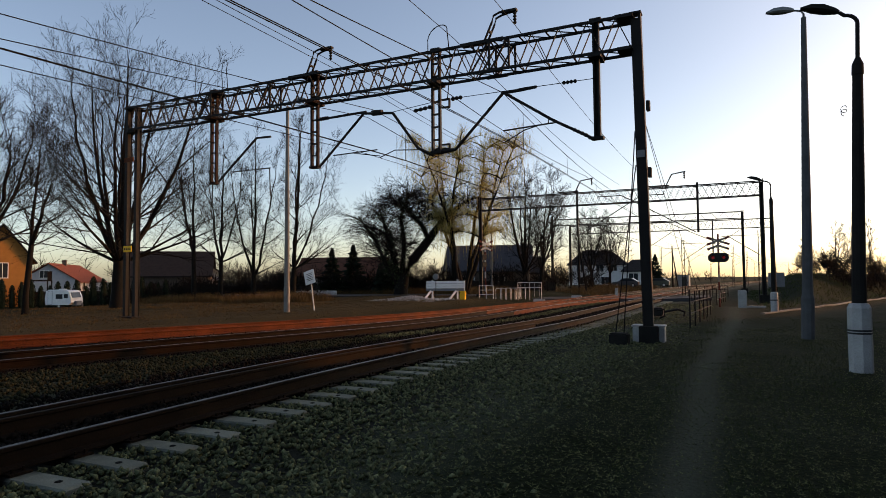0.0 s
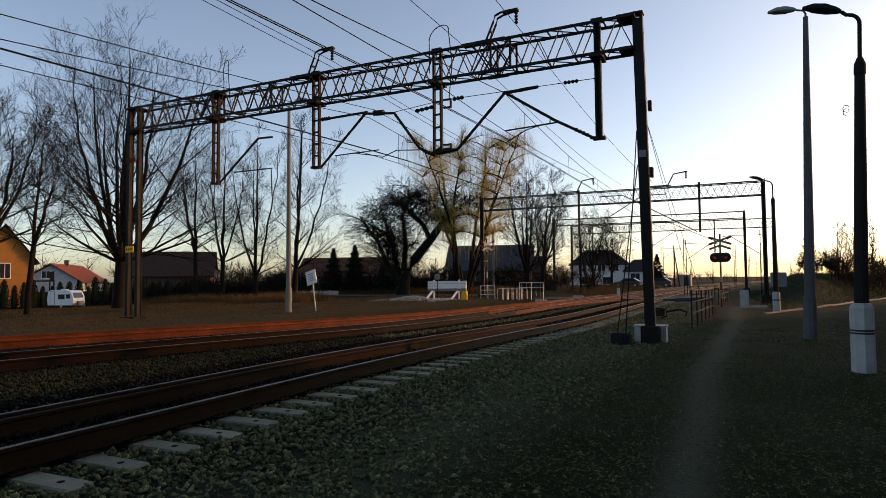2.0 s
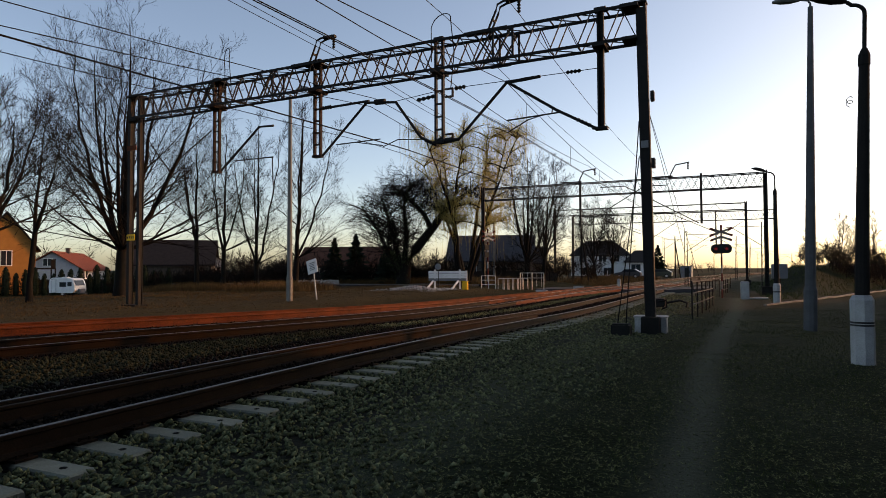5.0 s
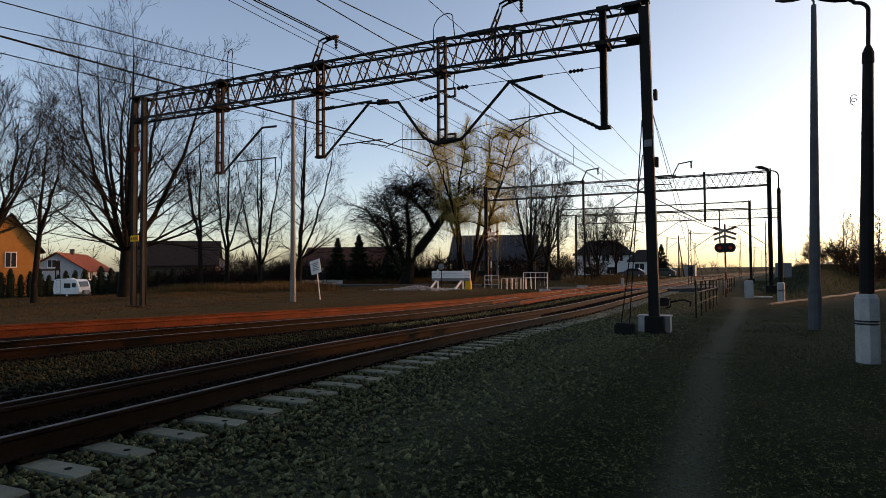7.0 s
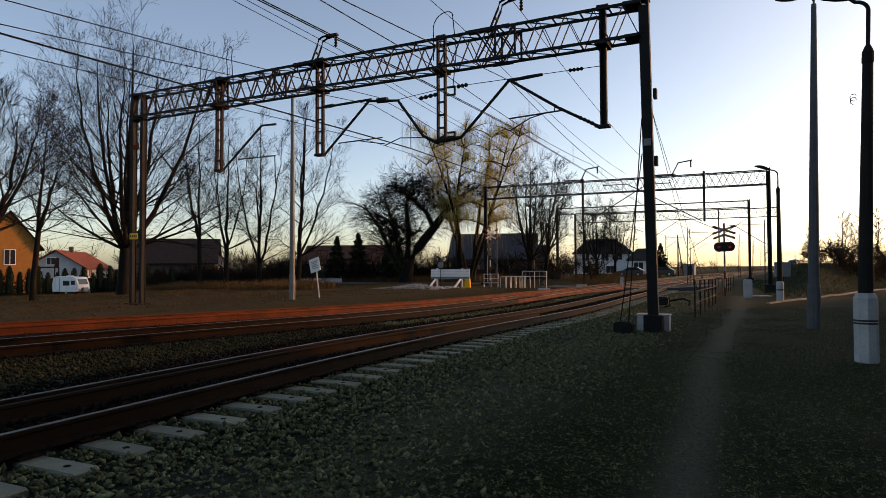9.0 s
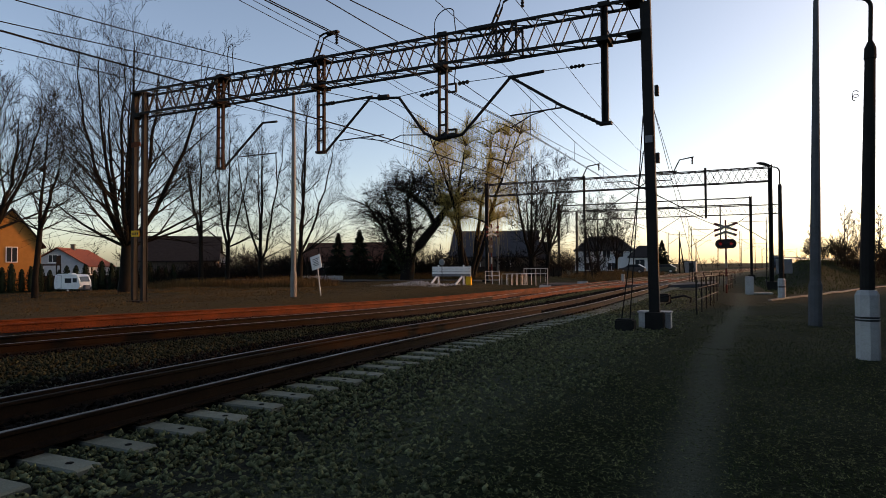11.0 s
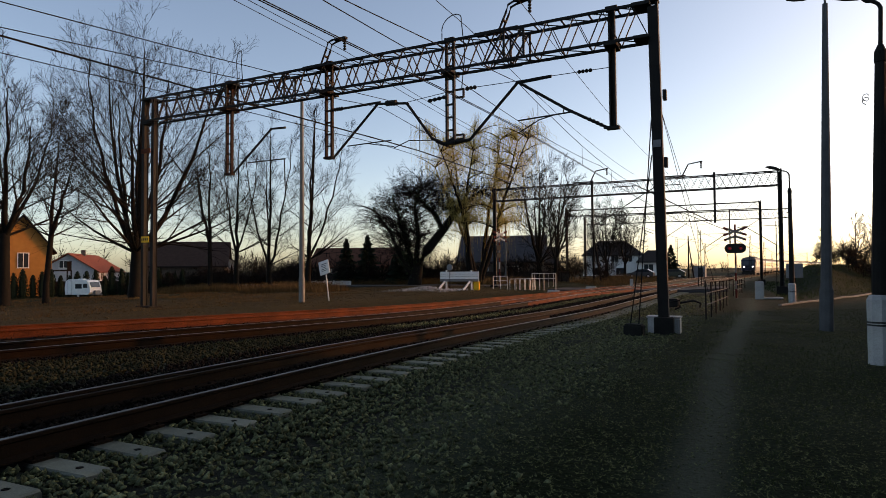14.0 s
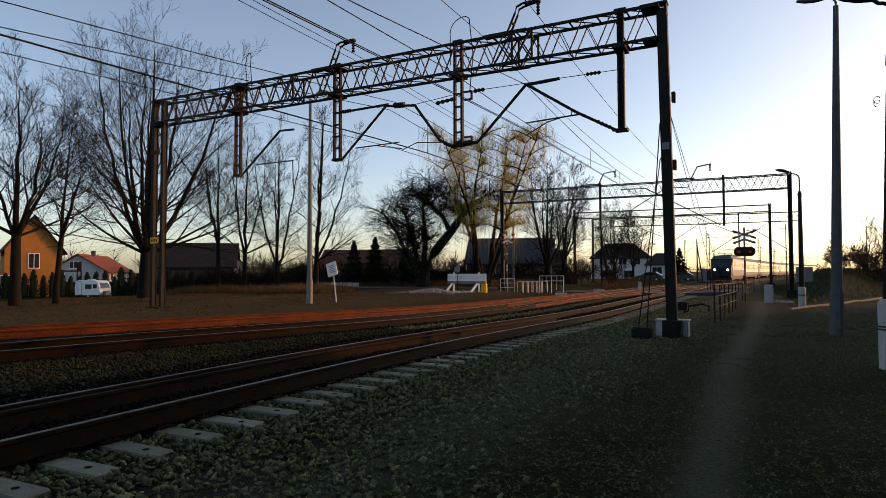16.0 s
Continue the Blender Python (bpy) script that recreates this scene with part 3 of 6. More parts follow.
        if a > -3:
            insulator(sw, (a - 0.5, 0, 7.6), (a - 0.95, 0, 7.6), 0.06, 4)
        part("span_wire", sw, WIRE, t, "thin stay wire with insulators")
    # horns above the girder
    for x in (-4.7, -11.75):
        h = Build()
        for y in (-0.12, 0.12):
            h.tube([(x, y, 9.2), (x + 0.3, y, 9.85), (x + 0.36, y, 10.05), (x + 0.55, y, 10.12), (x + 1.08, y * 0.3, 10.15)], 0.035, 6)
        h.box((x + 0.18, 0, 9.6), (0.06, 0.26, 0.06)).box((x + 0.85, 0, 10.15), (0.5, 0.16, 0.08)).box((x - 0.3, 0, 9.3), (1.0, 0.3, 0.06))
        insulator(h, (x + 1.03, 0, 10.1), (x + 1.03, 0, 9.7), 0.06, 4)
        part("horn", h, STEEL, t, "bent steel horn with a hanging insulator")
    # jumper cables
    for x, w, lift, tail in ((-6.75, 0.95, 0.72, 7.5), (-16.0, 0.72, 1.1, 9.2)):
        pts = [(x, 0, tail if tail > 9 else 8.6)] + [(x + w * (1 - math.cos(math.pi * k / 10)) / 2, -0.05 * k, 9.3 + lift * math.sin(math.pi * (0.12 + 0.7 * k / 10))) for k in range(11)] + [(x + w + 0.12, -0.5, 8.6), (x + w - 0.1, -0.3, tail)]
        part("jumper_cable", Build().tube(pts, 0.016, 6), WIRE, t, "looped jumper cable")
    # guy wires on the mast
    g = Build()
    g.tube([(-0.1, 0, 4.9), (-0.6, -0.95, 0.15)], 0.016, 5)
    part("guy_wire", Build().tube([(-0.1, 0, 5.9), (-0.38, -0.95, 0.15)], 0.016, 5), WIRE, t, "slanting guy cable")
    for dx, yy in ((1.2, 7.0), (0.7, 9.0)):
        part("guy_wire", Build().tube([(0.15, 0.1, 6.2), (0.15 + dx, yy, 0.0)], 0.008, 4), WIRE, t, "thin stay wire")
    part("guy_wire", g, WIRE, t, "slanting guy cable")
    part("guy_anchor", Build().block((-0.5, -0.95, -0.02), (0.5, 0.46, 0.44), 0.04), DARK_CONCRETE, t, "dark concrete anchor block")
    part("drain_bracket", Build().tube([(0.3, 0.2, 0.75), (0.55, 0.2, 0.8), (0.55, 0.2, 0.6), (0.42, 0.2, 0.55)], 0.03, 6), STEEL, t)
    return t


portal_near()


def portal_far(x0, x1, y, zt, depth, rot, drops, horns, panel, w, mast_w=0.2):
    """A farther portal from its left leg at x0 to its right leg at x1 (local x from the right leg)."""
    L = x1 - x0
    t = thing("overhead_portal", pose(x1, y, -0.1, 0, 0, rot), "dark steel portal over the tracks near the crossing", "railway portal", "portals")
    for x in (0.0, -L):
        m = Build()
        for s in (-1, 1):
            m.box((x + s * mast_w / 2, 0, zt / 2 + 0.1), (0.08, 0.24, zt + 0.2))
        n = int(zt / 0.6)
        for i in range(n):
            m.bar((x - mast_w / 2, -0.1, 0.4 + i * 0.6), (x + mast_w / 2, -0.1, 0.9 + i * 0.6), 0.06, 0.03)
        m.box((x, 0.06, zt / 2), (mast_w, 0.03, zt))
        part("mast", m, STEEL, t)
        part("footing", Build().block((x, 0, -0.1), (0.7, 0.7, 0.9), 0.03), DARK_CONCRETE, t)
    lattice_beam(t, -L, 0, zt, zt - depth, w, "beam", panel, 0.07, 0.045, depth > 0.8)
    for x, lo in drops:
        part("drop_post", Build().box((x, 0, (lo + zt) / 2 + 0.1), (0.16, 0.16, zt - lo + 0.3)), STEEL, t)
    for x, dx, dz in horns:
        part("cantilever", Build().tube([(x, 0, zt - depth - 2.5), (x + dx, 0, zt - depth - 2.5 + dz), (x + dx * 1.35, 0, zt - depth - 2.5 + dz)], 0.04, 6), STEEL, t)
    return t


p2t = portal_far(-18.3, 3.55, 50.5, 8.6, 1.0, -1.0, ((-4.3, 5.1), (-13.4, 5.1)), ((-4.5, -5.4, 3.1), (-13.4, 5, 3.0)), 1.0, 0.7)
for x in (-6.6, -13.6):
    hb = Build()
    hb.tube([(x, 0, 8.6), (x + 0.5, 0, 9.6), (x + 1.5, 0, 9.75)], 0.05, 6).box((x - 0.5, 0, 8.75), (1.6, 0.3, 0.07))
    insulator(hb, (x + 1.4, 0, 9.7), (x + 1.4, 0, 9.2), 0.07, 3)
    part("horn", hb, STEEL, p2t)
portal_far(-18.5, 3.5, 78.4, 9.1, 0.75, 0, (), ((-3.2, -5, 2.4), (-11.5, -5, 2.2)), 1.3, 0.6)
portal_far(-18.7, 7.4, 90.5, 9.2, 1.15, 0, ((-7, 4.6), (-15.7, 4.6)), ((-7, 3.6, 2.5), (-15.6, 3.6, 2.4)), 1.1, 0.7)


# ---------- overhead wires ----------
def overhead_line(label, fx, spans, zm, zc, zig=0.2, second=True):
    t = thing("overhead_line", pose(0, 0, 0), label, "overhead wire", "overhead wires")
    cw, mw, dr = [], [], Build()
    for i in range(len(spans) - 1):
        a, b = spans[i], spans[i + 1]
        n = 16
        for k in range(n):
            f = k / n
            y = a + (b - a) * f
            zz = zig * (1 - 2 * f) * (1 if i % 2 else -1)
            x = fx(y) + zz
            sag = 4 * f * (1 - f)
            mw.append((x, y, zm - (1.35 if i == 0 else 0.8) * sag))
            cw.append((x, y, zc))
            if k % 3 == 1:
                dr.tube([(x, y, zc), (x, y, mw[-1][2])], 0.008, 4)
    part("messenger_wire", Build().tube(mw, 0.012, 5), WIRE, t)
    part("contact_wire", Build().tube(cw, 0.011, 5), WIRE, t)
    if second:
        part("contact_wire", Build().tube([(x + 0.06, y, z) for x, y, z in cw], 0.011, 5), WIRE, t)
    tagged(part("dropper", dr, WIRE, t, "thin vertical droppers"), kind="stuff")
    return t


SPANS = [-45, 18.5, 50.5, 90.5, 140, 190, 240, 300]
overhead_line("messenger and contact wires over the main line", lambda y: -5.85 + 0.095 * (y - 18.5) if y < 18.5 else TRACK1(y) + 0.05, SPANS, 7.45, 6.0, 0.05)
overhead_line("messenger and contact wires over the second line", lambda y: -10.55 + 0.143 * (y - 18.8) if y < 18.8 else TRACK2(y) + 0.2, SPANS, 7.45, 6.0, 0.05)
overhead_line("wires over the diverging siding", lambda y: -10.9 + 0.2 * (y - 18.8) if y < 18.8 else TRACK2(y) - 0.3, [-45, 18.8, 50.5], 7.3, 6.0, 0.03, False)


def feeder(label, pts, r=0.011):
    p = []
    for i in range(len(pts) - 1):
        a, b = Vector(pts[i]), Vector(pts[i + 1])
        n = 14
        for k in range(n + (i == len(pts) - 2)):
            f = k / n
            q = a.lerp(b, f)
            q.z -= 4 * f * (1 - f) * (0.008 if i == 0 else 0.013) * (b - a).length
            p.append(q)
    return solo("feeder_wire", Build().tube(p, r, 5), WIRE, label, "overhead wire", "feeder wires")


feeder("sagging feeder wire hung under the portal horns", [(-5.4, -35, 9.9), (-5.43, 18.5, 9.55), (-4.2, 50.5, 9.1), (-2.3, 90.5, 9.5), (3, 150, 9.3)])
feeder("sagging feeder wire hung under the portal horns", [(-12.4, -35, 9.9), (-12.37, 18.85, 9.5), (-11.0, 50.5, 9.1), (-9.3, 90.5, 9.5), (-4, 150, 9.3)])
feeder("second feeder wire beside the portal horn", [(-12.6, -35, 9.9), (-12.5, 18.85, 9.35), (-11.2, 50.5, 9.0), (-9.6, 90.5, 9.4)])
feeder("tensioning wire beside the main line", [(-8.0, -30, 6.7), (-6.35, 14.0, 6.6), (-5.4, 30, 6.5), (-4.6, 50.5, 6.3)])
feeder("thin feeder wire tied to the portal girder", [(-7.5, -35, 9.7), (-7.5, 18.6, 9.45), (-6.4, 50.5, 8.9)])


# ---------- trees ----------
def grow(rng, p, d, length, r, depth, thick, thin, spread, up, droop=0.0):
    """One limb with its side branches: thick ones into one list, twigs into the other."""
    n = 4 if depth > 2 else (3 if depth > 1 else (2 if depth else 1))
    pts, rads = [Vector(p)], [r]
    d = Vector(d).normalized()
    for i in range(n):
        d = (d + Vector((rng.gauss(0, 0.13), rng.gauss(0, 0.13), rng.gauss(0, 0.08) + up * 0.14 - droop))).normalized()
        pts.append(pts[-1] + d * (length / n))
        rads.append(r * (1 - 0.6 * (i + 1) / n))
    (thick if depth > 2 else thin).append((pts, rads))
    if depth <= 0:
        return
    kids = {1: 3, 2: 3, 3: 4, 4: 5}[depth]
    for k in range(kids):
        f = 0.2 + 0.8 * (k + rng.random()) / kids
        i = min(int(f * n), n - 1)
        q = pts[i].lerp(pts[i + 1], f * n - i)
        ax = (pts[i + 1] - pts[i]).normalized()
        side = Vector((rng.gauss(0, 1), rng.gauss(0, 1), rng.gauss(0, 0.6)))
        side = (side - ax * side.dot(ax)).normalized()
        nd = ax * math.cos(spread) + side * math.sin(spread) * rng.uniform(0.7, 1.25)
        nl = length * (rng.uniform(0.5, 0.74) if depth > 2 else rng.uniform(0.7, 1.05)) * (1.15 - 0.4 * f)
        nr = max(r * (1 - 0.6 * f) * 0.6, 0.005)
        grow(rng, q, nd, nl, nr, depth - 1, thick, thin, spread, up, droop)


def twigs(rng, q, d, length, r, level, thick, thin, rise):
    """A branch that curves upwards, with finer branches set along it on alternating sides."""
    n = 4 if level > 1 else (3 if level else 2)
    pts, rads, d = [Vector(q)], [r], Vector(d).normalized()
    for i in range(n):
        d = (d + Vector((rng.gauss(0, 0.07), rng.gauss(0, 0.07), rng.gauss(0, 0.05) + rise))).normalized()
        pts.append(pts[-1] + d * (length / n))
        rads.append(r * (1 - 0.75 * (i + 1) / n))
    (thick if level > 1 else thin).append((pts, rads))
    if level == 0:
        return
    kids = {1: 3, 2: 5, 3: 6}[level]
    turn = rng.random() * 6.283
    for k in range(kids):
        f = 0.18 + 0.8 * (k + 0.6 * rng.random()) / kids
        i = min(int(f * n), n - 1)
        ax = (pts[i + 1] - pts[i]).normalized()
        e1 = ax.cross(Vector((0.3, 0.2, 1))).normalized()
        e2 = ax.cross(e1)
        turn += 2.4 + rng.gauss(0, 0.3)
        ang = rng.uniform(0.42, 0.72)
        nd = ax * math.cos(ang) + (e1 * math.cos(turn) + e2 * math.sin(turn)) * math.sin(ang)
        twigs(rng, pts[i].lerp(pts[i + 1], f * n - i), nd, length * rng.uniform(0.42, 0.68) * (1.15 - 0.4 * f), max(r * (1 - 0.75 * f) * 0.5, 0.005), level - 1, thick, thin, rise)


def bare_tree(seed, x, y, z, h, trunk_r, crown_r, leaders, clear=0.2, lean=(0, 0), low=0.5, fine=0.0085, level=3, side=10, label=""):
    """A leafless tree: a trunk that divides into rising leaders, each with side branches and twigs, and a few wide low boughs."""
    rng = random.Random(seed)
    thick, thin = [], []
    t = thing("bare_tree", pose(x, y, z), label or "tall leafless tree with fine dark twigs", "tree", "bare trees")
    fork = h * clear
    top = Vector((lean[0], lean[1], 0))
    base = [Vector((0, 0, -0.2)), Vector((0.02, 0, fork * 0.3)), Vector((0, 0, fork * 0.7)) + top * clear * 0.6, Vector((0, 0, fork)) + top * clear]
    thick.append((base, [trunk_r * 1.45, trunk_r * 1.1, trunk_r, trunk_r * 0.92]))
    start = rng.random() * 6.283
    for k in range(leaders):
        a = start + 6.283 * k / leaders + rng.uniform(-0.3, 0.3)
        out = 0.0 if k == 0 else crown_r * rng.uniform(0.28, 0.66)
        hh = h * ((0.9 if k == 0 else rng.uniform(0.76, 0.93)) - 0.12 * out / crown_r)
        p0 = base[3].lerp(base[2], rng.random() * 0.6)
        p2 = Vector((math.cos(a) * out, math.sin(a) * out, hh)) + top
        p1 = Vector((math.cos(a) * out * 0.85, math.sin(a) * out * 0.85, fork + (hh - fork) * 0.42)) + top * 0.5
        n = 9
        r0 = trunk_r * (0.8 if leaders < 3 else (0.72 if k == 0 else rng.uniform(0.42, 0.62)))
        pts, rads = [], []
        for i in range(n + 1):
            f = i / n
            w = Vector((rng.gauss(0, 0.05), rng.gauss(0, 0.05), 0)) * (h / 14 if 0 < i else 0)
            pts.append(p0 * (1 - f) ** 2 + p1 * 2 * f * (1 - f) + p2 * f * f + w)
            rads.append(r0 * (1 - 0.93 * f) + 0.008)
        thick.append((pts, rads))
        turn = rng.random() * 6.283
        for j in range(side):
            f = 0.16 + 0.83 * (j + 0.7 * rng.random()) / side
            i = min(int(f * n), n - 1)
            ax = (pts[i + 1] - pts[i]).normalized()
            turn += 2.4 + rng.gauss(0, 0.35)
            o = Vector((math.cos(turn) + 0.7 * math.cos(a) * (out > 0), math.sin(turn) + 0.7 * math.sin(a) * (out > 0), 0)).normalized()
            ang = rng.uniform(0.6, 1.0) * (1.2 - 0.5 * f)
            L = crown_r * rng.uniform(0.55, 0.85) * (1.05 - 0.5 * f)
            twigs(rng, pts[i].lerp(pts[i + 1], f * n - i), ax * math.cos(ang) + o * math.sin(ang), L, rads[i] * 0.34 + 0.005, level, thick, thin, 0.075)
    for k in range(int(round(low * 10))):
        a = rng.random() * 6.283
        f = rng.uniform(0.75, 1.0)
        q = base[2].lerp(base[3], f)
        twigs(rng, q, (math.cos(a), math.sin(a), 0.45), crown_r * rng.uniform(0.8, 1.1), trunk_r * 0.3, level, thick, thin, 0.03)
    tk, tn = Build(), Build()
    for pts, rads in thick:
        tk.tube(pts, [max(r, fine) for r in rads], 6 if rads[0] > 0.06 else 4, False)
    for pts, rads in thin:
        tn.tube(pts, [max(r, fine) for r in rads], 3, False)
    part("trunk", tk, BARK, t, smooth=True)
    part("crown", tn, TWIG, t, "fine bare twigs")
    return t


TREES = [
    # seed, x, y, height, trunk radius, crown radius, leaders, clear, lean of the top, low boughs
    (11, -33.5, 19.5, 12.6, 0.26, 4.8, 4, 0.3, (0.0, 0), 0.3), (12, -33.6, 21.7, 10.6, 0.15, 3.4, 2, 0.36, (1.1, 0), 0.4),
    (13, -36.6, 29.7, 18.8, 0.38, 7.4, 8, 0.17, (0.8, 0), 0.8),
    (14, -42.2, 42.0, 16.8, 0.19, 4.2, 3, 0.3, (-0.2, 0), 0.3), (15, -41.2, 44.2, 16.6, 0.2, 4.3, 4, 0.22, (0.2, 0), 0.3),
    (16, -39.1, 46.2, 17.2, 0.22, 4.4, 4, 0.14, (0.2, 0), 0.2), (17, -33.9, 45.2, 18.0, 0.24, 4.6, 3, 0.16, (0.9, 0), 0.5),
    (18, -20.9, 74.0, 16.8, 0.32, 5.4, 6, 0.14, (0.2, 0), 0.3), (19, -18.2, 71.0, 14.2, 0.22, 3.6, 4, 0.2, (1.0, 0), 0.2),
    (20, -18.2, 105.0, 13.0, 0.28, 5.0, 5, 0.2, (0, 0), 0.4), (21, -16.0, 110.0, 12.4, 0.24, 4.6, 4, 0.2, (0.4, 0), 0.3),
]
for sd, x, y, h, r, cr, ld, cl, ln, lo in TREES:
    bare_tree(sd, x, y, ground_z(x, y) - 0.05, h, r, cr, ld, cl, ln, lo, 0.006 if y < 60 else 0.010)

def flat_leaf(b, rng, p, s):
    """A small folded leaf."""
    a = Vector((rng.gauss(0, 1), rng.gauss(0, 1), rng.gauss(0, 1))).normalized() * s
    c = Vector((rng.gauss(0, 1), rng.gauss(0, 1), rng.gauss(0, 1))).normalized() * s * 0.5
    p = Vector(p)
    b.add([p - a, p + c, p + a, p - c], ((0, 1, 2), (0, 2, 3)))


def willow_tree(seed, x, y, h):
    rng = random.Random(seed)
    t = thing("weeping_willow", pose(x, y, 0), "tall weeping willow with hanging yellow shoots", "tree")
    tk, tn = Build(), Build()
    tips = []
    for s in range(7):
        a = s * 0.9 + rng.uniform(-0.2, 0.2)
        lean = 0.06 + 0.34 * rng.random()
        p, d, r = Vector((0.35 * math.cos(a), 0.35 * math.sin(a), -0.1)), Vector((math.cos(a) * lean, math.sin(a) * lean, 1)), 0.26
        pts, rads = [p.copy()], [r]
        for i in range(10):
            d = (d + Vector((rng.gauss(0, 0.07) + 0.018 * math.cos(a), rng.gauss(0, 0.07) + 0.018 * math.sin(a), 0.03))).normalized()
            p = p + d * h * 0.084
            pts.append(p.copy())
            rads.append(r * (1 - 0.085 * (i + 1)))
        tk.tube(pts, rads, 7, False)
        for k in range(20):
            i = rng.randint(4, 10)
            b = rng.random() * 6.283
            q, e, L = pts[i].copy(), Vector((math.cos(b), math.sin(b), 0.9)).normalized(), rng.uniform(1.3, 3.4)
            bp, br = [q], [0.07]
            for j in range(5):
                e = (e + Vector((rng.gauss(0, 0.1), rng.gauss(0, 0.1), -0.14))).normalized()
                q = q + e * L / 5
                bp.append(q.copy())
                br.append(0.07 * (1 - 0.16 * (j + 1)))
                tips.append((q.copy(), e.copy()))
            tk.tube(bp, br, 5, False)
        tips += [(pts[-1], d), (pts[-2], d), (pts[-3], d)]
    for q, e in tips:
        for k in range(8):
            a = rng.random() * 6.283
            w = Vector((math.cos(a), math.sin(a), 0)) * rng.uniform(0.05, 1.5)
            L = rng.uniform(0.5, 3.0) * (0.55 + 0.45 * min(q.z / h, 1)) * (2.2 if rng.random() < 0.12 else 1)
            up = rng.uniform(0, 1.1)
            p1 = q + w * 0.5 + Vector((0, 0, up))
            p2 = q + w + Vector((rng.gauss(0, 0.1), 0, up - L * 0.4))
            p3 = p2 + Vector((rng.gauss(0, 0.12), rng.gauss(0, 0.12), -L * 0.6))
            if p3.z < 0.8:
                p3.z = 0.8 + rng.random()
            tn.tube([q, p1, p2, p3], [0.010, 0.009, 0.007, 0.005], 3, False)
    part("trunk", tk, BARK, t, smooth=True)
    tagged(part("shoot", tn, WILLOW, t, "long hanging yellow willow shoots"), kind="stuff")


willow_tree(6, -23.2, 58.8, 18.5)


def ivy_tree(seed, x, y):
    """A leaning old trunk wrapped in ivy, its limbs reaching right and its shrubby crown on the other side."""
    rng = random.Random(seed)
    t = thing("ivy_clad_tree", pose(x, y, 0, 0, 0, 27), "leaning old tree clad in dark ivy with drooping twigs", "tree")
    tk, tn, lv = Build(), Build(), Build()
    main = [(0, 0, -0.1), (0.3, 0, 1.8), (1.3, 0, 3.6), (2.9, 0.1, 5.6), (4.2, 0.2, 7.4), (5.4, 0.2, 8.6), (7.0, 0.1, 9.6)]
    tk.tube(main, [0.75, 0.6, 0.5, 0.42, 0.34, 0.24, 0.12], 9, False)
    limbs = [[(0.1, 0, 1.2), (-0.7, 0.2, 3.8), (-1.4, 0.1, 6.6), (-2.2, 0, 9.0)], [(-0.2, 0, 1.0), (-1.4, -0.3, 3.0), (-2.4, 0, 5.4), (-4.2, 0.2, 8.0)],
             [(2.9, 0.1, 5.6), (2.2, 0.3, 7.2), (0.6, 0, 8.8), (-0.6, 0, 9.4)], [(0.2, 0, 2.4), (0.4, 0.4, 5.2), (0.1, 0.2, 8.0), (0.8, 0, 10.4)]]
    for L in limbs:
        tk.tube(L, [0.3, 0.22, 0.15, 0.07], 7, False)
    thick, thin = [], []
    for L in limbs + [main[3:]]:
        for k in range(48):
            f = rng.uniform(0.2, 1.0) * (len(L) - 1)
            i = min(int(f), len(L) - 2)
            q = Vector(L[i]).lerp(Vector(L[i + 1]), f - i)
            a = rng.random() * 6.283
            grow(rng, q, (math.cos(a), math.sin(a) * 0.7, 0.7), rng.uniform(1.5, 2.7), 0.045, 3, thick, thin, 0.55, 0.1, 0.09)
    for pts, rads in thick:
        tk.tube(pts, rads, 5, False)
    for pts, rads in thin:
        tn.tube(pts, [max(r, 0.008) for r in rads], 3, False)
    for L in [main[:5]] + limbs:
        for k in range(1300):
            f = rng.random() * (len(L) - 1)
            i = min(int(f), len(L) - 2)
            q = Vector(L[i]).lerp(Vector(L[i + 1]), f - i)
            flat_leaf(lv, rng, q + Vector((rng.gauss(0, 0.33), rng.gauss(0, 0.33), rng.gauss(0, 0.3))), rng.uniform(0.06, 0.13))
    part("trunk", tk, BARK, t, smooth=True)
    part("crown", tn, TWIG, t, "dense drooping bare twigs")
    tagged(part("ivy", lv, IVY, t, "dark green ivy leaves"), kind="stuff")


ivy_tree(8, -28.8, 56.0)


def conifer(seed, x, y, z, h, w):
    rng = random.Random(seed)
    t = thing("spruce_tree", pose(x, y, z), "small dark green spruce tree", "tree", "spruce trees")
    part("trunk", Build().tube([(0, 0, -0.1), (0, 0, h)], [0.12, 0.01], 6), BARK, t)
    b = Build()
    for i in range(1100):
        f = rng.random() ** 1.25                      # more sprays low down
        a = rng.random() * 6.283
        tier = 0.66 + 0.34 * math.cos(f * h * 9 + a * 2 + rng.uniform(-0.6, 0.6))
        rr = w * (1 - f) ** 0.9 * tier * (0.35 + 0.65 * rng.random() ** 0.4) + 0.05
        d, sd_ = Vector((math.cos(a), math.sin(a), 0)), Vector((-math.sin(a), math.cos(a), 0))
        c = Vector((0, 0, h * (0.05 + 0.95 * f))) + d * rr - Vector((0, 0, 0.25 * rr))
        q = 0.16 + 0.16 * (1 - f)
        b.add([c - d * q * 1.6 + Vector((0, 0, q * 0.5)), c + sd_ * q * 0.6 - Vector((0, 0, q * 0.4)), c + d * q + Vector((0, 0, q * rng.uniform(-0.3, 0.4))), c - sd_ * q * 0.6 - Vector((0, 0, q * 0.4))], ((0, 1, 2), (0, 2, 3)))
    part("foliage", b, NEEDLE, t, "layered needle branches")


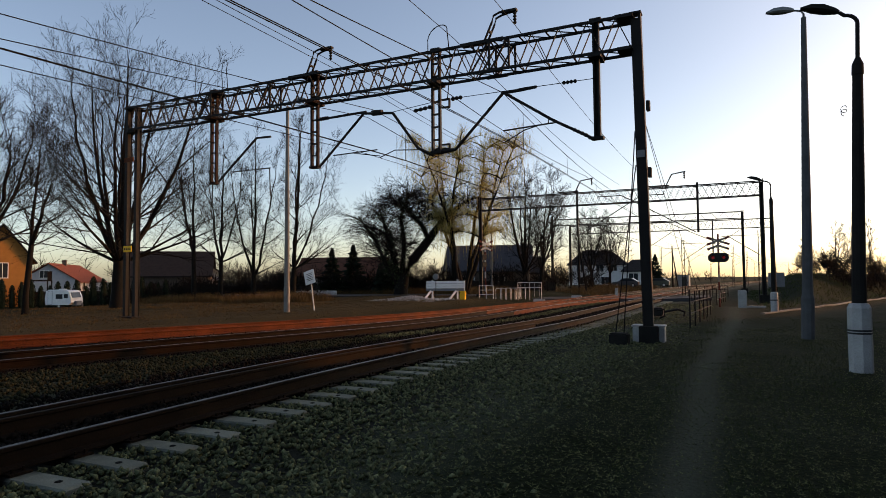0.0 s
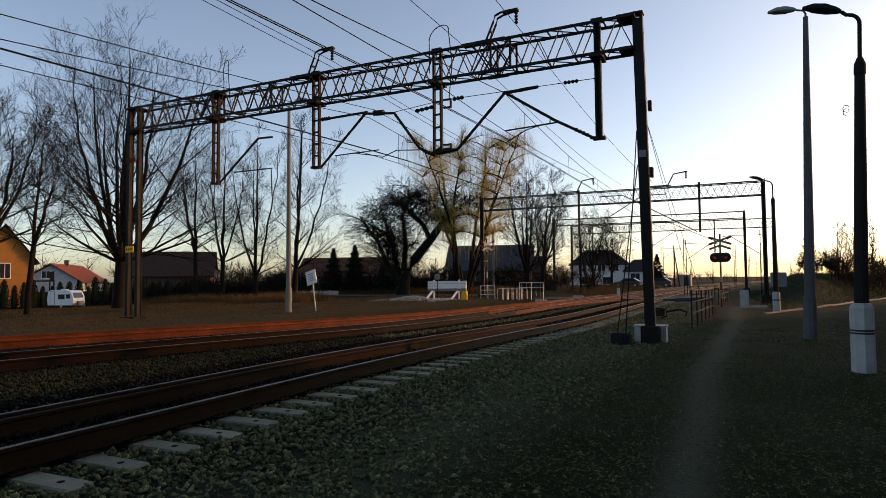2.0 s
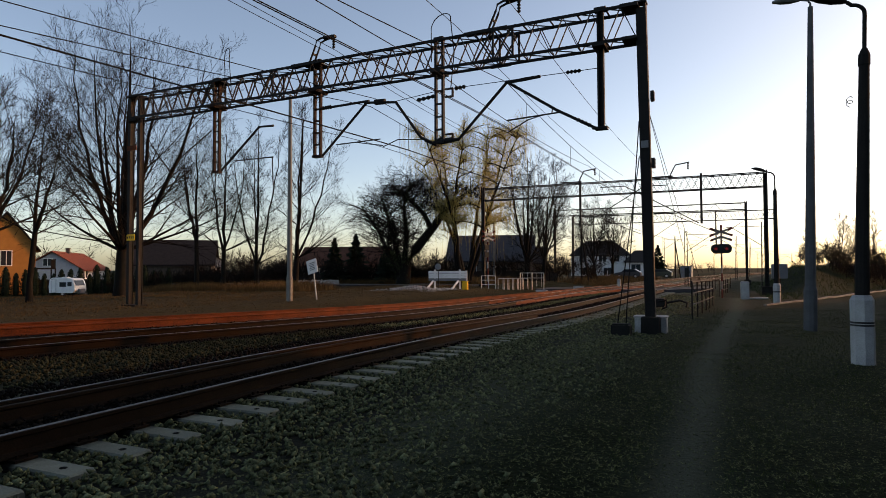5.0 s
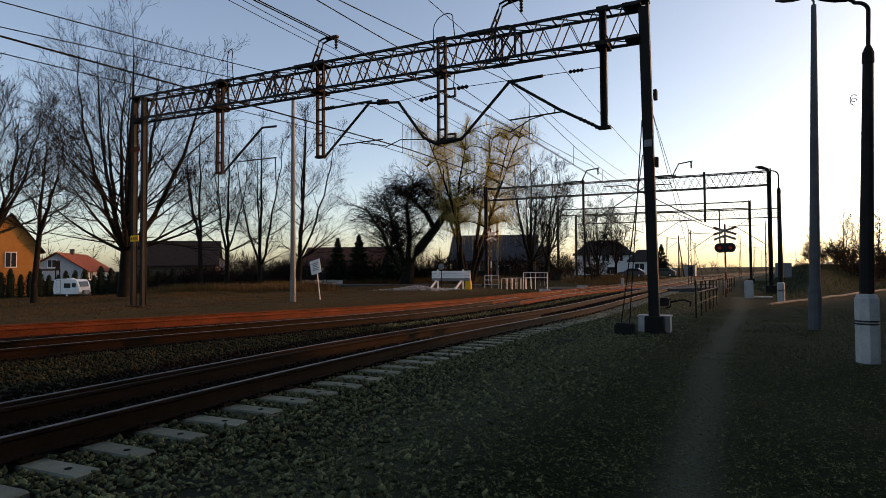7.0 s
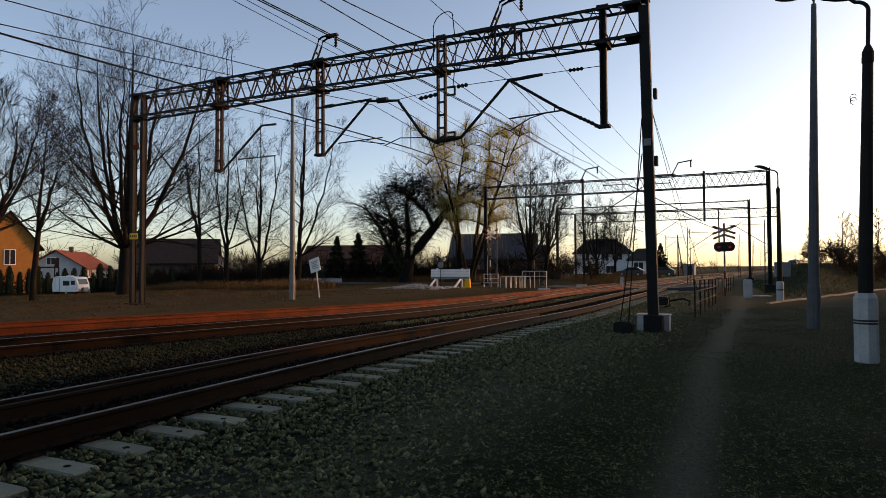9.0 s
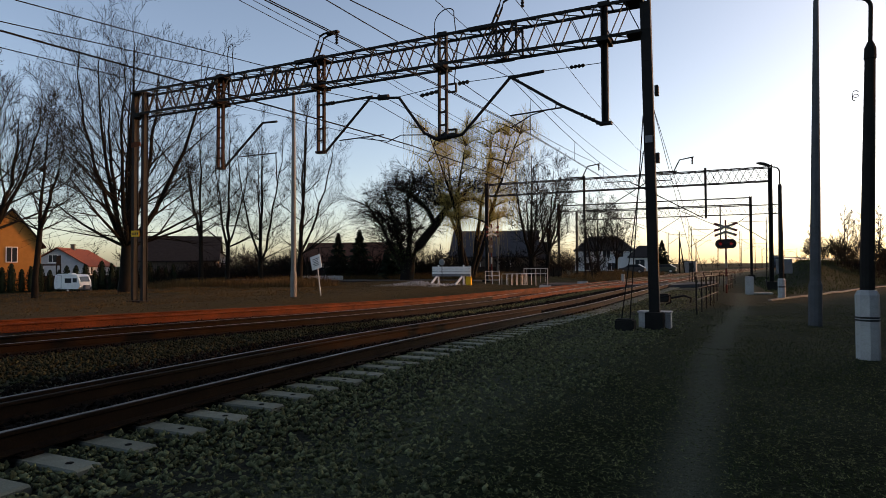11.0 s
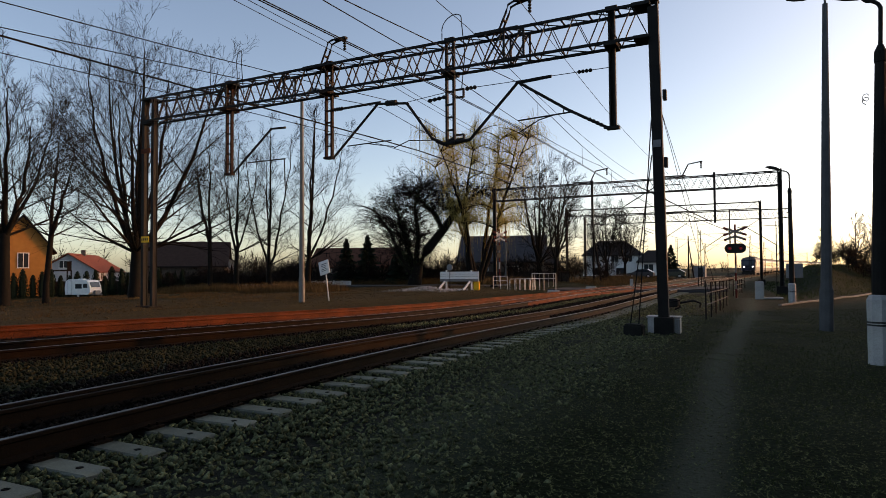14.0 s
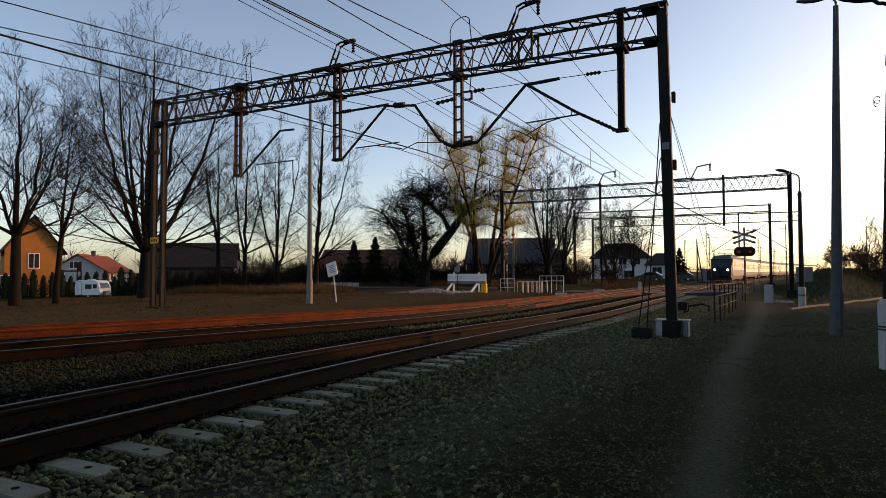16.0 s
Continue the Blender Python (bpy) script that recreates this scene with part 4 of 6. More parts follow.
for sd, x, y, h, w in ((1, -41.9, 63.5, 5.4, 2.0), (2, -38.6, 63.0, 5.7, 2.5), (3, -32.3, 60.5, 7.0, 2.3), (4, -9.2, 119, 5.6, 2.3), (9, -35.3, 63.5, 3.2, 1.2)):
    conifer(sd, x, y, 0.0 if sd != 4 else 0.2, h, w)


# clipped columnar thujas in a garden row
def thuja_mesh(seed):
    rng = random.Random(seed)
    b = Build()
    prof = [(0.02, 2.5), (0.16, 2.2), (0.3, 1.6), (0.38, 0.9), (0.36, 0.3), (0.22, 0.0)]
    b.lathe([(r * 0.8, z) for r, z in reversed(prof)], n=7)
    for k in range(420):
        z = rng.random() * 2.45
        r = np.interp(z, [0, 0.3, 0.9, 1.6, 2.2, 2.5], [0.25, 0.38, 0.4, 0.32, 0.18, 0.03])
        a = rng.random() * 6.283
        flat_leaf(b, rng, (r * math.cos(a), r * math.sin(a), z), 0.09)
    return b.mesh("foliage", NEEDLE)


THUJA = [thuja_mesh(i) for i in range(3)]
for i in range(26):
    f = i / 25
    x, y = -66.5 + 9.5 * f, 35.0 + 17.5 * f
    x, y = x + random.uniform(-0.15, 0.15), y + random.uniform(-0.15, 0.15)
    ob = tagged(new("columnar_thuja", THUJA[i % 3]), "dark columnar thuja in a garden hedge row", "shrub", "thuja hedge")
    ob.matrix_world = pose(x, y, ground_z(x, y) - 0.05) @ Matrix.Scale(random.uniform(0.9, 1.3), 4)


# ---------- houses ----------
PLASTER = mat("warm_plaster", (0.36, 0.17, 0.05), (0.27, 0.125, 0.035), 0.9, 0, 2, 30, 0.1)
WHITE_WALL = mat("white_plaster", (0.68, 0.67, 0.65), (0.55, 0.54, 0.52), 0.9, 0, 2, 30, 0.1)
# white plaster greyed and blued: the bungalow wall's shade is in its colour
SHADED_WHITE_WALL = mat("shaded_white_plaster", (0.4, 0.41, 0.43), (0.3, 0.31, 0.33), 0.9, 0, 2, 30, 0.1)
GREY_WALL = mat("grey_brick_wall", (0.12, 0.10, 0.085), (0.08, 0.07, 0.06), 0.9, 0, 3, 30, 0.2)
ROOF_RED = mat("red_tile_roof", (0.17, 0.055, 0.032), (0.11, 0.036, 0.024), 0.8, 0, 3, 20, 0.4)
ROOF_BROWN = mat("brown_roof", (0.1, 0.045, 0.03), (0.06, 0.03, 0.02), 0.8, 0, 3, 20, 0.4)
ROOF_DARK = mat("dark_roof", (0.03, 0.026, 0.025), (0.018, 0.016, 0.016), 0.8, 0, 3, 20, 0.4)
ROOF_GREY = mat("grey_sheet_roof", (0.055, 0.058, 0.066), (0.035, 0.037, 0.043), 0.6, 0, 2, 20, 0.2)


def house(m, L, W, eave, ridge, wall, roof, label, openings, chimney=None, hip=0.0, over=0.45):
    """Gable house: ridge along local y (length L), gables at y=0 and y=L; width W along x. openings: (face, along, z, w, h)."""
    t = thing("house", m, label, "house", "houses")
    h = W / 2
    top = [(h, eave), (-h, eave)] if hip else [(h, eave), (0, ridge - 0.12), (-h, eave)]
    part("wall", Build().prism([(-h, -1.4), (h, -1.4)] + top, 0, L), wall, t)
    sl = (ridge - eave) / h
    r = Build()
    for s in (-1, 1):
        x1, z1 = s * (h + over), eave - sl * over
        lo, hi = -over, L + over
        r.add([(0, lo + hip, ridge), (0, hi - hip, ridge), (x1, hi, z1), (x1, lo, z1), (0, lo + hip, ridge + 0.16), (0, hi - hip, ridge + 0.16), (x1, hi, z1 + 0.16), (x1, lo, z1 + 0.16)],
              ((0, 1, 2, 3), (7, 6, 5, 4), (0, 4, 5, 1), (1, 5, 6, 2), (2, 6, 7, 3), (3, 7, 4, 0)))
    if hip:
        for y0, y1 in ((-over, -over + hip), (L + over, L + over - hip)):
            r.add([(-h - over, y0, eave - sl * over + 0.1), (h + over, y0, eave - sl * over + 0.1), (0, y1, ridge + 0.15)], ((0, 1, 2),))
    rf = part("roof", r, roof, t)
    if chimney:
        x, y, hh = chimney
        c = Build().box((x, y, ridge + hh / 2 - 0.6), (0.6, 0.6, hh + 1.0)).box((x, y, ridge + hh - 0.08), (0.72, 0.72, 0.1))
        part("chimney", c, GREY_WALL if wall is not WHITE_WALL else WHITE_WALL, rf)
    for face, al, z, w, hh in openings:
        if face in "fb":
            y = -0.03 if face == "f" else L + 0.03
            fr = Build().box((al, y, z), (w + 0.16, 0.06, hh + 0.16))
            gl = Build().box((al, y - 0.035, z), (w, 0.03, hh))
            ml = Build().box((al, y - 0.055, z), (0.06, 0.02, hh))
        else:
            x = (-h - 0.03) if face == "l" else (h + 0.03)
            sg = -1 if face == "l" else 1
            fr = Build().box((x, al, z), (0.06, w + 0.16, hh + 0.16))
            gl = Build().box((x + sg * 0.035, al, z), (0.03, w, hh))
            ml = Build().box((x + sg * 0.055, al, z), (0.02, 0.06, hh))
        wn_ = part("window", fr, WHITE, t)
        part("pane", gl, GLASS_DARK, wn_)
        part("mullion", ml, WHITE, wn_)
    return t


# face f is the gable at the local origin
h1 = house(pose(-68.15, 41.55, -0.2, 0, 0, 63), 9, 5.2, 4.4, 7.9, PLASTER, ROOF_DARK, "plastered house with a steep dark roof, its gable in low sun", [("f", 0.0, 3.1, 0.9, 1.5), ("f", -2.4, 0.9, 1.0, 1.2), ("r", 3, 1.4, 1.2, 1.2)])
bal = Build().box((2.7 + 0.9, 1.6, 2.0), (1.8, 3.2, 0.16))
for i in range(9):
    bal.box((4.45, 0.1 + i * 0.38, 2.5), (0.05, 0.05, 0.95))
bal.box((4.45, 1.6, 3.0), (0.07, 3.2, 0.07)).box((4.45, 0.1, 1.0), (0.12, 0.12, 2.0)).box((4.45, 3.1, 1.0), (0.12, 0.12, 2.0))
part("balcony", bal, WOOD_SLEEPER, h1, "dark timber balcony at the gable corner")
house(pose(-97.5, 66.5, -0.4, 0, 0, 40), 18, 8.6, 2.2, 5.0, SHADED_WHITE_WALL, ROOF_RED, "white bungalow with a red tiled roof", [("f", -0.6, 3.3, 1.2, 1.1), ("f", -2.6, 1.3, 1.2, 1.2), ("r", 3, 1.3, 1.4, 1.2), ("r", 8, 1.3, 1.4, 1.2)], (0.3, 7.5, 0.9))
house(pose(-90.5, 82.0, -0.3, 0, 0, 40), 12, 9.0, 2.4, 4.5, GREY_WALL, ROOF_RED, "low outbuilding with a red tiled roof", [("r", 3, 1.3, 1.4, 1.2)])
house(pose(-60.8, 60.5, -0.2, 0, 0, 50), 9, 7.0, 2.6, 5.3, WHITE_WALL, ROOF_DARK, "pale gabled cottage with a dark roof", [("f", -0.8, 1.9, 0.9, 0.9), ("f", 1.7, 1.6, 0.8, 0.9)])
house(pose(-66.0, 54.5, -0.2, 0, 0, -50), 10, 8.0, 2.6, 5.4, GREY_WALL, ROOF_DARK, "dark barn with a long black roof", [("f", 0, 1.2, 2.2, 2.2)])
house(pose(-49.0, 68.0, -0.2, 0, 0, -72), 10.5, 7.0, 2.4, 4.6, GREY_WALL, ROOF_BROWN, "brick house with a tiled roof", [("r", 2, 1.3, 1.2, 1.2), ("r", 5, 1.3, 1.2, 1.2), ("r", 7.5, 1.3, 1.0, 1.2), ("f", 0, 1.3, 1.2, 1.2)])
house(pose(-33.5, 80.5, -0.2, 0, 0, -75), 11, 9.0, 3.0, 6.3, GREY_WALL, ROOF_GREY, "barn with a grey sheet metal roof", [("r", 3, 1.3, 1.4, 1.6), ("r", 7, 1.3, 1.4, 1.6)])
house(pose(-28.8, 138.0, -0.2, 0, 0, -80), 12, 10.0, 4.7, 7.7, WHITE_WALL, ROOF_DARK, "white two-storey house with a dark hipped roof", [("r", 2.5, 3.9, 1.5, 1.4), ("r", 6.5, 3.9, 1.5, 1.4), ("r", 9.3, 3.9, 1.3, 1.4), ("r", 3, 1.2, 1.5, 1.5), ("r", 7.5, 1.2, 1.5, 1.5)], (1.0, 6, 0.9), hip=3.6)
house(pose(-17.2, 136.0, -0.2, 0, 0, -80), 6, 8.0, 3.2, 5.4, WHITE_WALL, ROOF_DARK, "white garage wing with a dark roof", [("r", 2, 1.6, 1.8, 2.0), ("r", 5, 1.6, 1.2, 1.4)], hip=2.5)
house(pose(-32.0, 96.0, -0.2, 0, 0, -70), 7, 6.0, 2.8, 5.2, GREY_WALL, ROOF_DARK, "small grey house beside the road", [("r", 2, 1.5, 1.0, 1.2)], (0.5, 2, 0.8))


# ---------- caravan ----------
def caravan():
    t = thing("caravan", pose(-55.75, 39.6, ground_z(-55.75, 39.6) + 0.1, 0, 0, 14) @ Matrix.Scale(0.75, 4), "small white touring caravan parked on grass", "caravan")
    prof = [(-1.75, 0.45), (1.5, 0.45), (1.8, 0.75), (1.72, 1.45), (1.45, 2.05), (1.2, 2.25), (-1.3, 2.35), (-1.7, 2.15), (-1.85, 1.2)]
    part("body", Build().prism(prof, -1.0, 1.0), WHITE, t, "rounded white caravan body")
    part("roof_hatch", Build().block((-0.2, 0, 2.38), (0.7, 0.6, 0.12), 0.03), WHITE, t)
    part("door_frame", Build().box((-1.1, -1.01, 1.35), (0.62, 0.03, 1.7)), GREY_PAINT, t)
    part("door", Build().box((-1.1, -1.03, 1.35), (0.54, 0.03, 1.62)), WHITE, t)
    for x, w in ((0.15, 0.85),):
        f = part("window", Build().block((x, -1.015, 1.5), (w + 0.1, 0.04, 0.62), 0.01), GREY_PAINT, t)
        part("pane", Build().box((x, -1.04, 1.5), (w, 0.02, 0.5)), GLASS_DARK, f)
    f = part("window", Build().add([(1.74, -0.75, 1.35), (1.74, 0.75, 1.35), (1.5, 0.75, 1.98), (1.5, -0.75, 1.98), (1.78, -0.75, 1.36), (1.78, 0.75, 1.36), (1.54, 0.75, 2.0), (1.54, -0.75, 2.0)], ((0, 1, 2, 3), (7, 6, 5, 4), (0, 4, 5, 1), (1, 5, 6, 2), (2, 6, 7, 3), (3, 7, 4, 0))), GLASS_DARK, t)
    f = part("window", Build().block((1.1, -1.015, 1.55), (0.6, 0.04, 0.55), 0.01), GREY_PAINT, t)
    part("pane", Build().box((1.1, -1.04, 1.55), (0.5, 0.02, 0.45)), GLASS_DARK, f)
    for s in (-1, 1):
        w = part("wheel", Build().tube([(0.1, s * 0.98, 0.3), (0.1, s * 0.78, 0.3)], 0.3, 16), BLACK, t)
        part("hub", Build().tube([(0.1, s * 1.0, 0.3), (0.1, s * 0.97, 0.3)], 0.15, 12), GALV, w)
    part("drawbar", Build().bar((1.5, -0.5, 0.42), (2.7, 0, 0.42), 0.08).bar((1.5, 0.5, 0.42), (2.7, 0, 0.42), 0.08), GREY_PAINT, t)
    part("jockey_wheel", Build().tube([(2.55, 0, 0.0), (2.55, 0, 0.75)], 0.04, 8), GREY_PAINT, t)
    part("gas_box", Build().block((1.95, 0, 0.7), (0.4, 0.9, 0.5), 0.06), GREY_PAINT, t)


caravan()


# ---------- lamps ----------
def luminaire(t, p, d, s=1.0, mt=None):
    """A cobra-head lantern at p pointing along plan direction d."""
    m = Build()
    p, d = Vector(p), Vector(d).normalized()
    side = Vector((-d.y, d.x, 0)).normalized()
    up = Vector((0, 0, 1))
    rows = []
    for f, w, hh in ((0, 0.05, 0.04), (0.12, 0.09, 0.08), (0.4, 0.15, 0.12), (0.72, 0.15, 0.1), (1.0, 0.06, 0.03)):
        c = p + d * f * 0.75 * s
        rows.append([c + side * w * s, c + side * w * 0.7 * s + up * hh * s, c - side * w * 0.7 * s + up * hh * s, c - side * w * s, c - side * w * 0.6 * s - up * hh * 0.45 * s, c + side * w * 0.6 * s - up * hh * 0.45 * s])
    vs = [q for r in rows for q in r]
    fs = [(k * 6 + j, k * 6 + (j + 1) % 6, (k + 1) * 6 + (j + 1) % 6, (k + 1) * 6 + j) for k in range(4) for j in range(6)]
    m.add(vs, fs + [tuple(range(6)), tuple(range(24, 30))])
    part("lantern", m, mt or GREY_PAINT, t, "cobra-head lantern, unlit")


def street_lamp_block(x, y, z0, block_h, neck_z, top_z, reach, r0, r1, mt, name_label, s=1.0, lean=0.0):
    """Pole strapped to a pale concrete stub, with a curved arm reaching towards the tracks."""
    t = thing("street_lamp", pose(x, y, z0), name_label, "street lamp", "street lamps")
    bend = lambda bl: [(a + lean * max(c - block_h, 0), b_, c) for a, b_, c in bl.v]
    b = Build().lathe([(0.19, -0.2), (0.19, block_h - 0.08), (0.15, block_h), (0.10, block_h + 0.01)], n=8)
    st = part("stub", b, PALE_CONCRETE, t, "white painted concrete stub")
    for zz in (block_h * 0.56, block_h * 0.6):
        part("strap", Build().lathe([(0.193, zz), (0.198, zz + 0.005), (0.198, zz + 0.025), (0.193, zz + 0.03)], n=8), BLACK, st)
    pl = Build().lathe([(r0, block_h - 0.3), (r0, block_h + 0.5), (r1, neck_z - 0.2), (r1 * 1.15, neck_z - 0.18), (r1 * 1.1, neck_z), (0.045, neck_z + 0.12)], n=12)
    pl.v = bend(pl)
    part("pole", pl, mt, t)
    pts = [(0, 0, neck_z)]
    for k in range(8):
        a = math.pi / 2 * k / 7
        rr = reach * 0.45
        pts.append((-rr * (1 - math.cos(a)), 0, top_z - rr * 0.9 + rr * 0.9 * math.sin(a)))
    pts.append((-reach * 0.62, 0, top_z + 0.07))
    pts = [(a + lean * (c - block_h), b_, c) for a, b_, c in pts]
    part("arm", Build().tube(pts, 0.035, 8), mt, t)
    luminaire(t, pts[-1], (-1, 0, 0.28), s, mt)
    return t


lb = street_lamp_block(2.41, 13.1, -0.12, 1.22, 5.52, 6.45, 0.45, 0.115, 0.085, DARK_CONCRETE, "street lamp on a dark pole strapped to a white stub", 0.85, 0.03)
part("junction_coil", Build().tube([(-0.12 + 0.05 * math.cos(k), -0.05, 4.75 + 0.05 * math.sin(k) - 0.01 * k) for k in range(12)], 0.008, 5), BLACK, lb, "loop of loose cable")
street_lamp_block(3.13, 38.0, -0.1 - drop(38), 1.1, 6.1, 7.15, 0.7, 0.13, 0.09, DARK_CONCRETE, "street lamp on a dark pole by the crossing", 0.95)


def street_lamp_tall(x, y, z0, h, sgn, mt, reach, lab, foot=0.23, top=0.075, rl=0.16):
    t = thing("street_lamp", pose(x, y, z0), lab, "street lamp", "street lamps")
    part("pole", Build().lathe([(foot, -0.3), (foot, 1.2), (foot * 0.82, 1.32), (rl, 3.0), (top, h)], n=10), mt, t)
    part("arm", Build().tube([(0, 0, h - 0.05), (0, 0, h + 0.1), (sgn * 0.06, 0, h + 0.2), (sgn * reach, 0, h + 0.25)], 0.03, 8), mt, t)
    luminaire(t, (sgn * reach, 0, h + 0.25), (sgn, 0, 0.04), 1.0)
    return t


street_lamp_tall(2.57, 20.95, -0.1 - drop(20.95), 9.55, -1, LAMP_CONCRETE, 0.25, "tall tapered concrete street lamp beside the footpath", 0.18, 0.07, 0.135).rotation_euler = (0, radians(1.1), 0)
street_lamp_tall(-19.1, 25.0, 0.0, 10.2, 1, OLD_CONCRETE, 0.35, "pale concrete street lamp beyond the rusted track", 0.15, 0.075, 0.125)
street_lamp_tall(-24.5, 72.0, 0.0, 8.0, 1, OLD_CONCRETE, 0.35, "pale concrete street lamp near the barn", 0.16, 0.08, 0.13)

# ---------- crossing furniture ----------
def crossbuck(x, y, z, rot, xc, board, lit, label, s=1.0, lamps=True, white=WHITE, red=RED):
    """Level crossing post with a double saltire and a black board with two red lamps."""
    t = thing("level_crossing_signal", pose(x, y, z, 0, 0, rot), label, "crossing signal", "crossing signals")
    n = 9
    h = xc + 0.45
    for i in range(n):
        a, b = h * i / n, h * (i + 1) / n
        part("post_band", Build().tube([(0, 0, a - (0.3 if i == 0 else 0)), (0, 0, b)], 0.07 * s, 10), white if i % 2 else red, t)
    for zc, half in ((xc, False), (xc - 0.36 * s, True)):
        for sg in (-1, 1):
            L = 0.8 * s
            if half:
                p, q = (0, -0.1, zc), (sg * L * 0.95, -0.1 - 0.02 * (sg + 1), zc - 0.3 * s)
            else:
                p, q = (-L, -0.1 - 0.025 * (sg + 1), zc - sg * 0.29 * s), (L, -0.1 - 0.025 * (sg + 1), zc + sg * 0.29 * s)
            arm = part("saltire_arm", Build().bar(p, q, 0.025, 0.16 * s), white, t, "white board with red ends")
            P, Q = Vector(p), Vector(q)
            d = (Q - P)
            ends = ((0.78, 1.004),) if half else ((-0.004, 0.2), (0.8, 1.004))
            for f0, f1 in ends:
                part("red_end", Build().bar(P + d * f0 + Vector((0, -0.004, 0)), P + d * f1 + Vector((0, -0.004, 0)), 0.03, 0.16 * s + 0.004), red, arm)
    if lamps:
        w, hh = 0.75 * s, 0.37 * s
        pts = []
        for k in range(20):
            a = 2 * math.pi * k / 20
            cx = (w - hh) * (1 if math.cos(a) >= 0 else -1)
            pts.append((cx + hh * math.cos(a), board + hh * math.sin(a)))
        bd = part("lamp_board", Build().prism(pts, -0.14, -0.1), BLACK, t, "black oval lamp board")
        for sg in (-1, 1):
            ln = part("red_lamp", Build().tube([(sg * 0.38 * s, -0.19, board), (sg * 0.38 * s, -0.14, board)], 0.105 * s, 16), lit, bd, "red warning lamp, glowing")
            part("lamp_hood", Build().tube([(sg * 0.38 * s, -0.36, board + 0.05 * s), (sg * 0.38 * s, -0.14, board + 0.02)], [0.16 * s, 0.15 * s], 16, False), BLACK, bd)
    return t


RED_LAMP = glow("red_signal_lamp", (1.0, 0.02, 0.02), 0.035)
RED_DULL = mat("red_signal_lens", (0.25, 0.01, 0.01), (0.2, 0.01, 0.01), 0.2, 0, 3, 20, 0)
crossbuck(0.5, 44.0, -0.3, -3, 4.22, 3.13, RED_LAMP, "level crossing signal with saltires and two red lamps", 0.84, True, SIGN_SHADED, SIGN_RED)
cl = crossbuck(-17.0, 48.3, 0.0, 58, 4.45, 3.3, RED_DULL, "level crossing signal with saltires turned to the road", 0.85, False, PALE_CONCRETE, SIGN_RED)
for zz in (3.35, 2.75):
    part("signal_head", Build().block((-0.25, -0.12, zz), (0.5, 0.25, 0.42), 0.04), BLACK, cl, "black signal head seen from behind")

# pedestrian rail beside the footpath
def rail_fence(p, q, n, h, label, rails=3, mt=None, bars=0):
    mt = mt or STEEL
    p, q = Vector(p), Vector(q)
    t = thing("pedestrian_railing", Matrix.Translation(p), label, "railing", "railings")
    d = q - p
    for i in range(n):
        o = d * (i / (n - 1))
        part("railing_post", Build().tube([o + Vector((0, 0, -0.15)), o + Vector((0, 0, h))], 0.03, 8), mt, t)
    for k in range(rails):
        z = h * (1 - 0.33 * k) - 0.01
        part("railing_tube", Build().tube([Vector((0, 0, z)), d + Vector((0, 0, z))], 0.025, 8), mt, t)
    for i in range(bars):
        o = d * ((i + 0.5) / bars)
        part("railing_bar", Build().tube([o + Vector((0, 0, 0.1)), o + Vector((0, 0, h))], 0.012, 6), mt, t)
    return t


rail_fence((-0.74, 24.8, -0.2), (-0.05, 35.0, -0.32), 6, 1.3, "dark steel pedestrian railing beside the footpath")
rail_fence((0.35, 46.5, -0.36), (1.0, 53.5, -0.36), 5, 1.1, "dark steel railing at the crossing")
rail_fence((-1.9, 60.0, -0.36), (1.5, 66.0, -0.36), 6, 1.1, "dark railing beyond the crossing")
rail_fence((-16.9, 46.5, 0.0), (-15.9, 47.0, 0.0), 3, 1.05, "galvanised crossing gate rail", 3, GALV)
rail_fence((-14.6, 49.5, 0.0), (-12.8, 50.2, 0.0), 3, 1.25, "galvanised crossing gate rail", 2, GALV, 5)
# hoops
for i in range(6):
    f = i / 5
    ob = tagged(new("hoop_rail", Build().tube([(0, 0, -0.1), (0, 0, 0.72), (0.04, 0, 0.8), (0.42, 0.1, 0.8), (0.46, 0.12, 0.72), (0.46, 0.12, -0.1)], 0.025, 8).mesh("hoop_rail", GALV)), "galvanised steel hoop barrier", "barrier", "hoop barriers")
    ob.matrix_world = pose(-15.75 + 1.5 * f, 47.2 + 1.6 * f, 0.02)

# marker blocks and cabinets
ROOF_HUT = mat("hut_roof_felt", (0.06, 0.06, 0.065), (0.04, 0.04, 0.045), 0.8, 0, 2, 20, 0.2)
mk = thing("marker_block", pose(1.78, 43.0, -0.1 - drop(43), 0, 0, 5), "pale concrete block with a slab at the crossing", "concrete block")
part("block", Build().block((0, 0, 0.52), (0.46, 0.46, 1.16), 0.04), PALE_CONCRETE, mk)
part("slab", Build().block((0.75, 0.1, 0.06), (1.1, 0.5, 0.1), 0.02), PALE_CONCRETE, mk)
rh = thing("relay_hut", pose(-5.1, 138.0, -0.4, 0, 0, -8), "small grey relay hut beside the line", "hut")
part("hut_body", Build().block((0, 0, 1.15), (2.2, 1.8, 2.4), 0.04), GREY_PAINT, rh)
part("hut_roof", Build().block((0, 0, 2.4), (2.5, 2.1, 0.12), 0.03), ROOF_HUT, rh)
part("hut_door", Build().block((0.3, -0.92, 1.05), (0.8, 0.05, 1.9), 0.01), BLACK, rh)
cb = thing("equipment_cabinet", pose(3.35, 39.0, -0.1 - drop(39)), "grey metal cabinet on a post", "cabinet")
part("post", Build().box((0, 0, 0.65), (0.12, 0.12, 1.5)), STEEL, cb)
part("cabinet_body", Build().block((0, 0, 1.75), (0.78, 0.4, 0.8), 0.02), GREY_PAINT, cb)
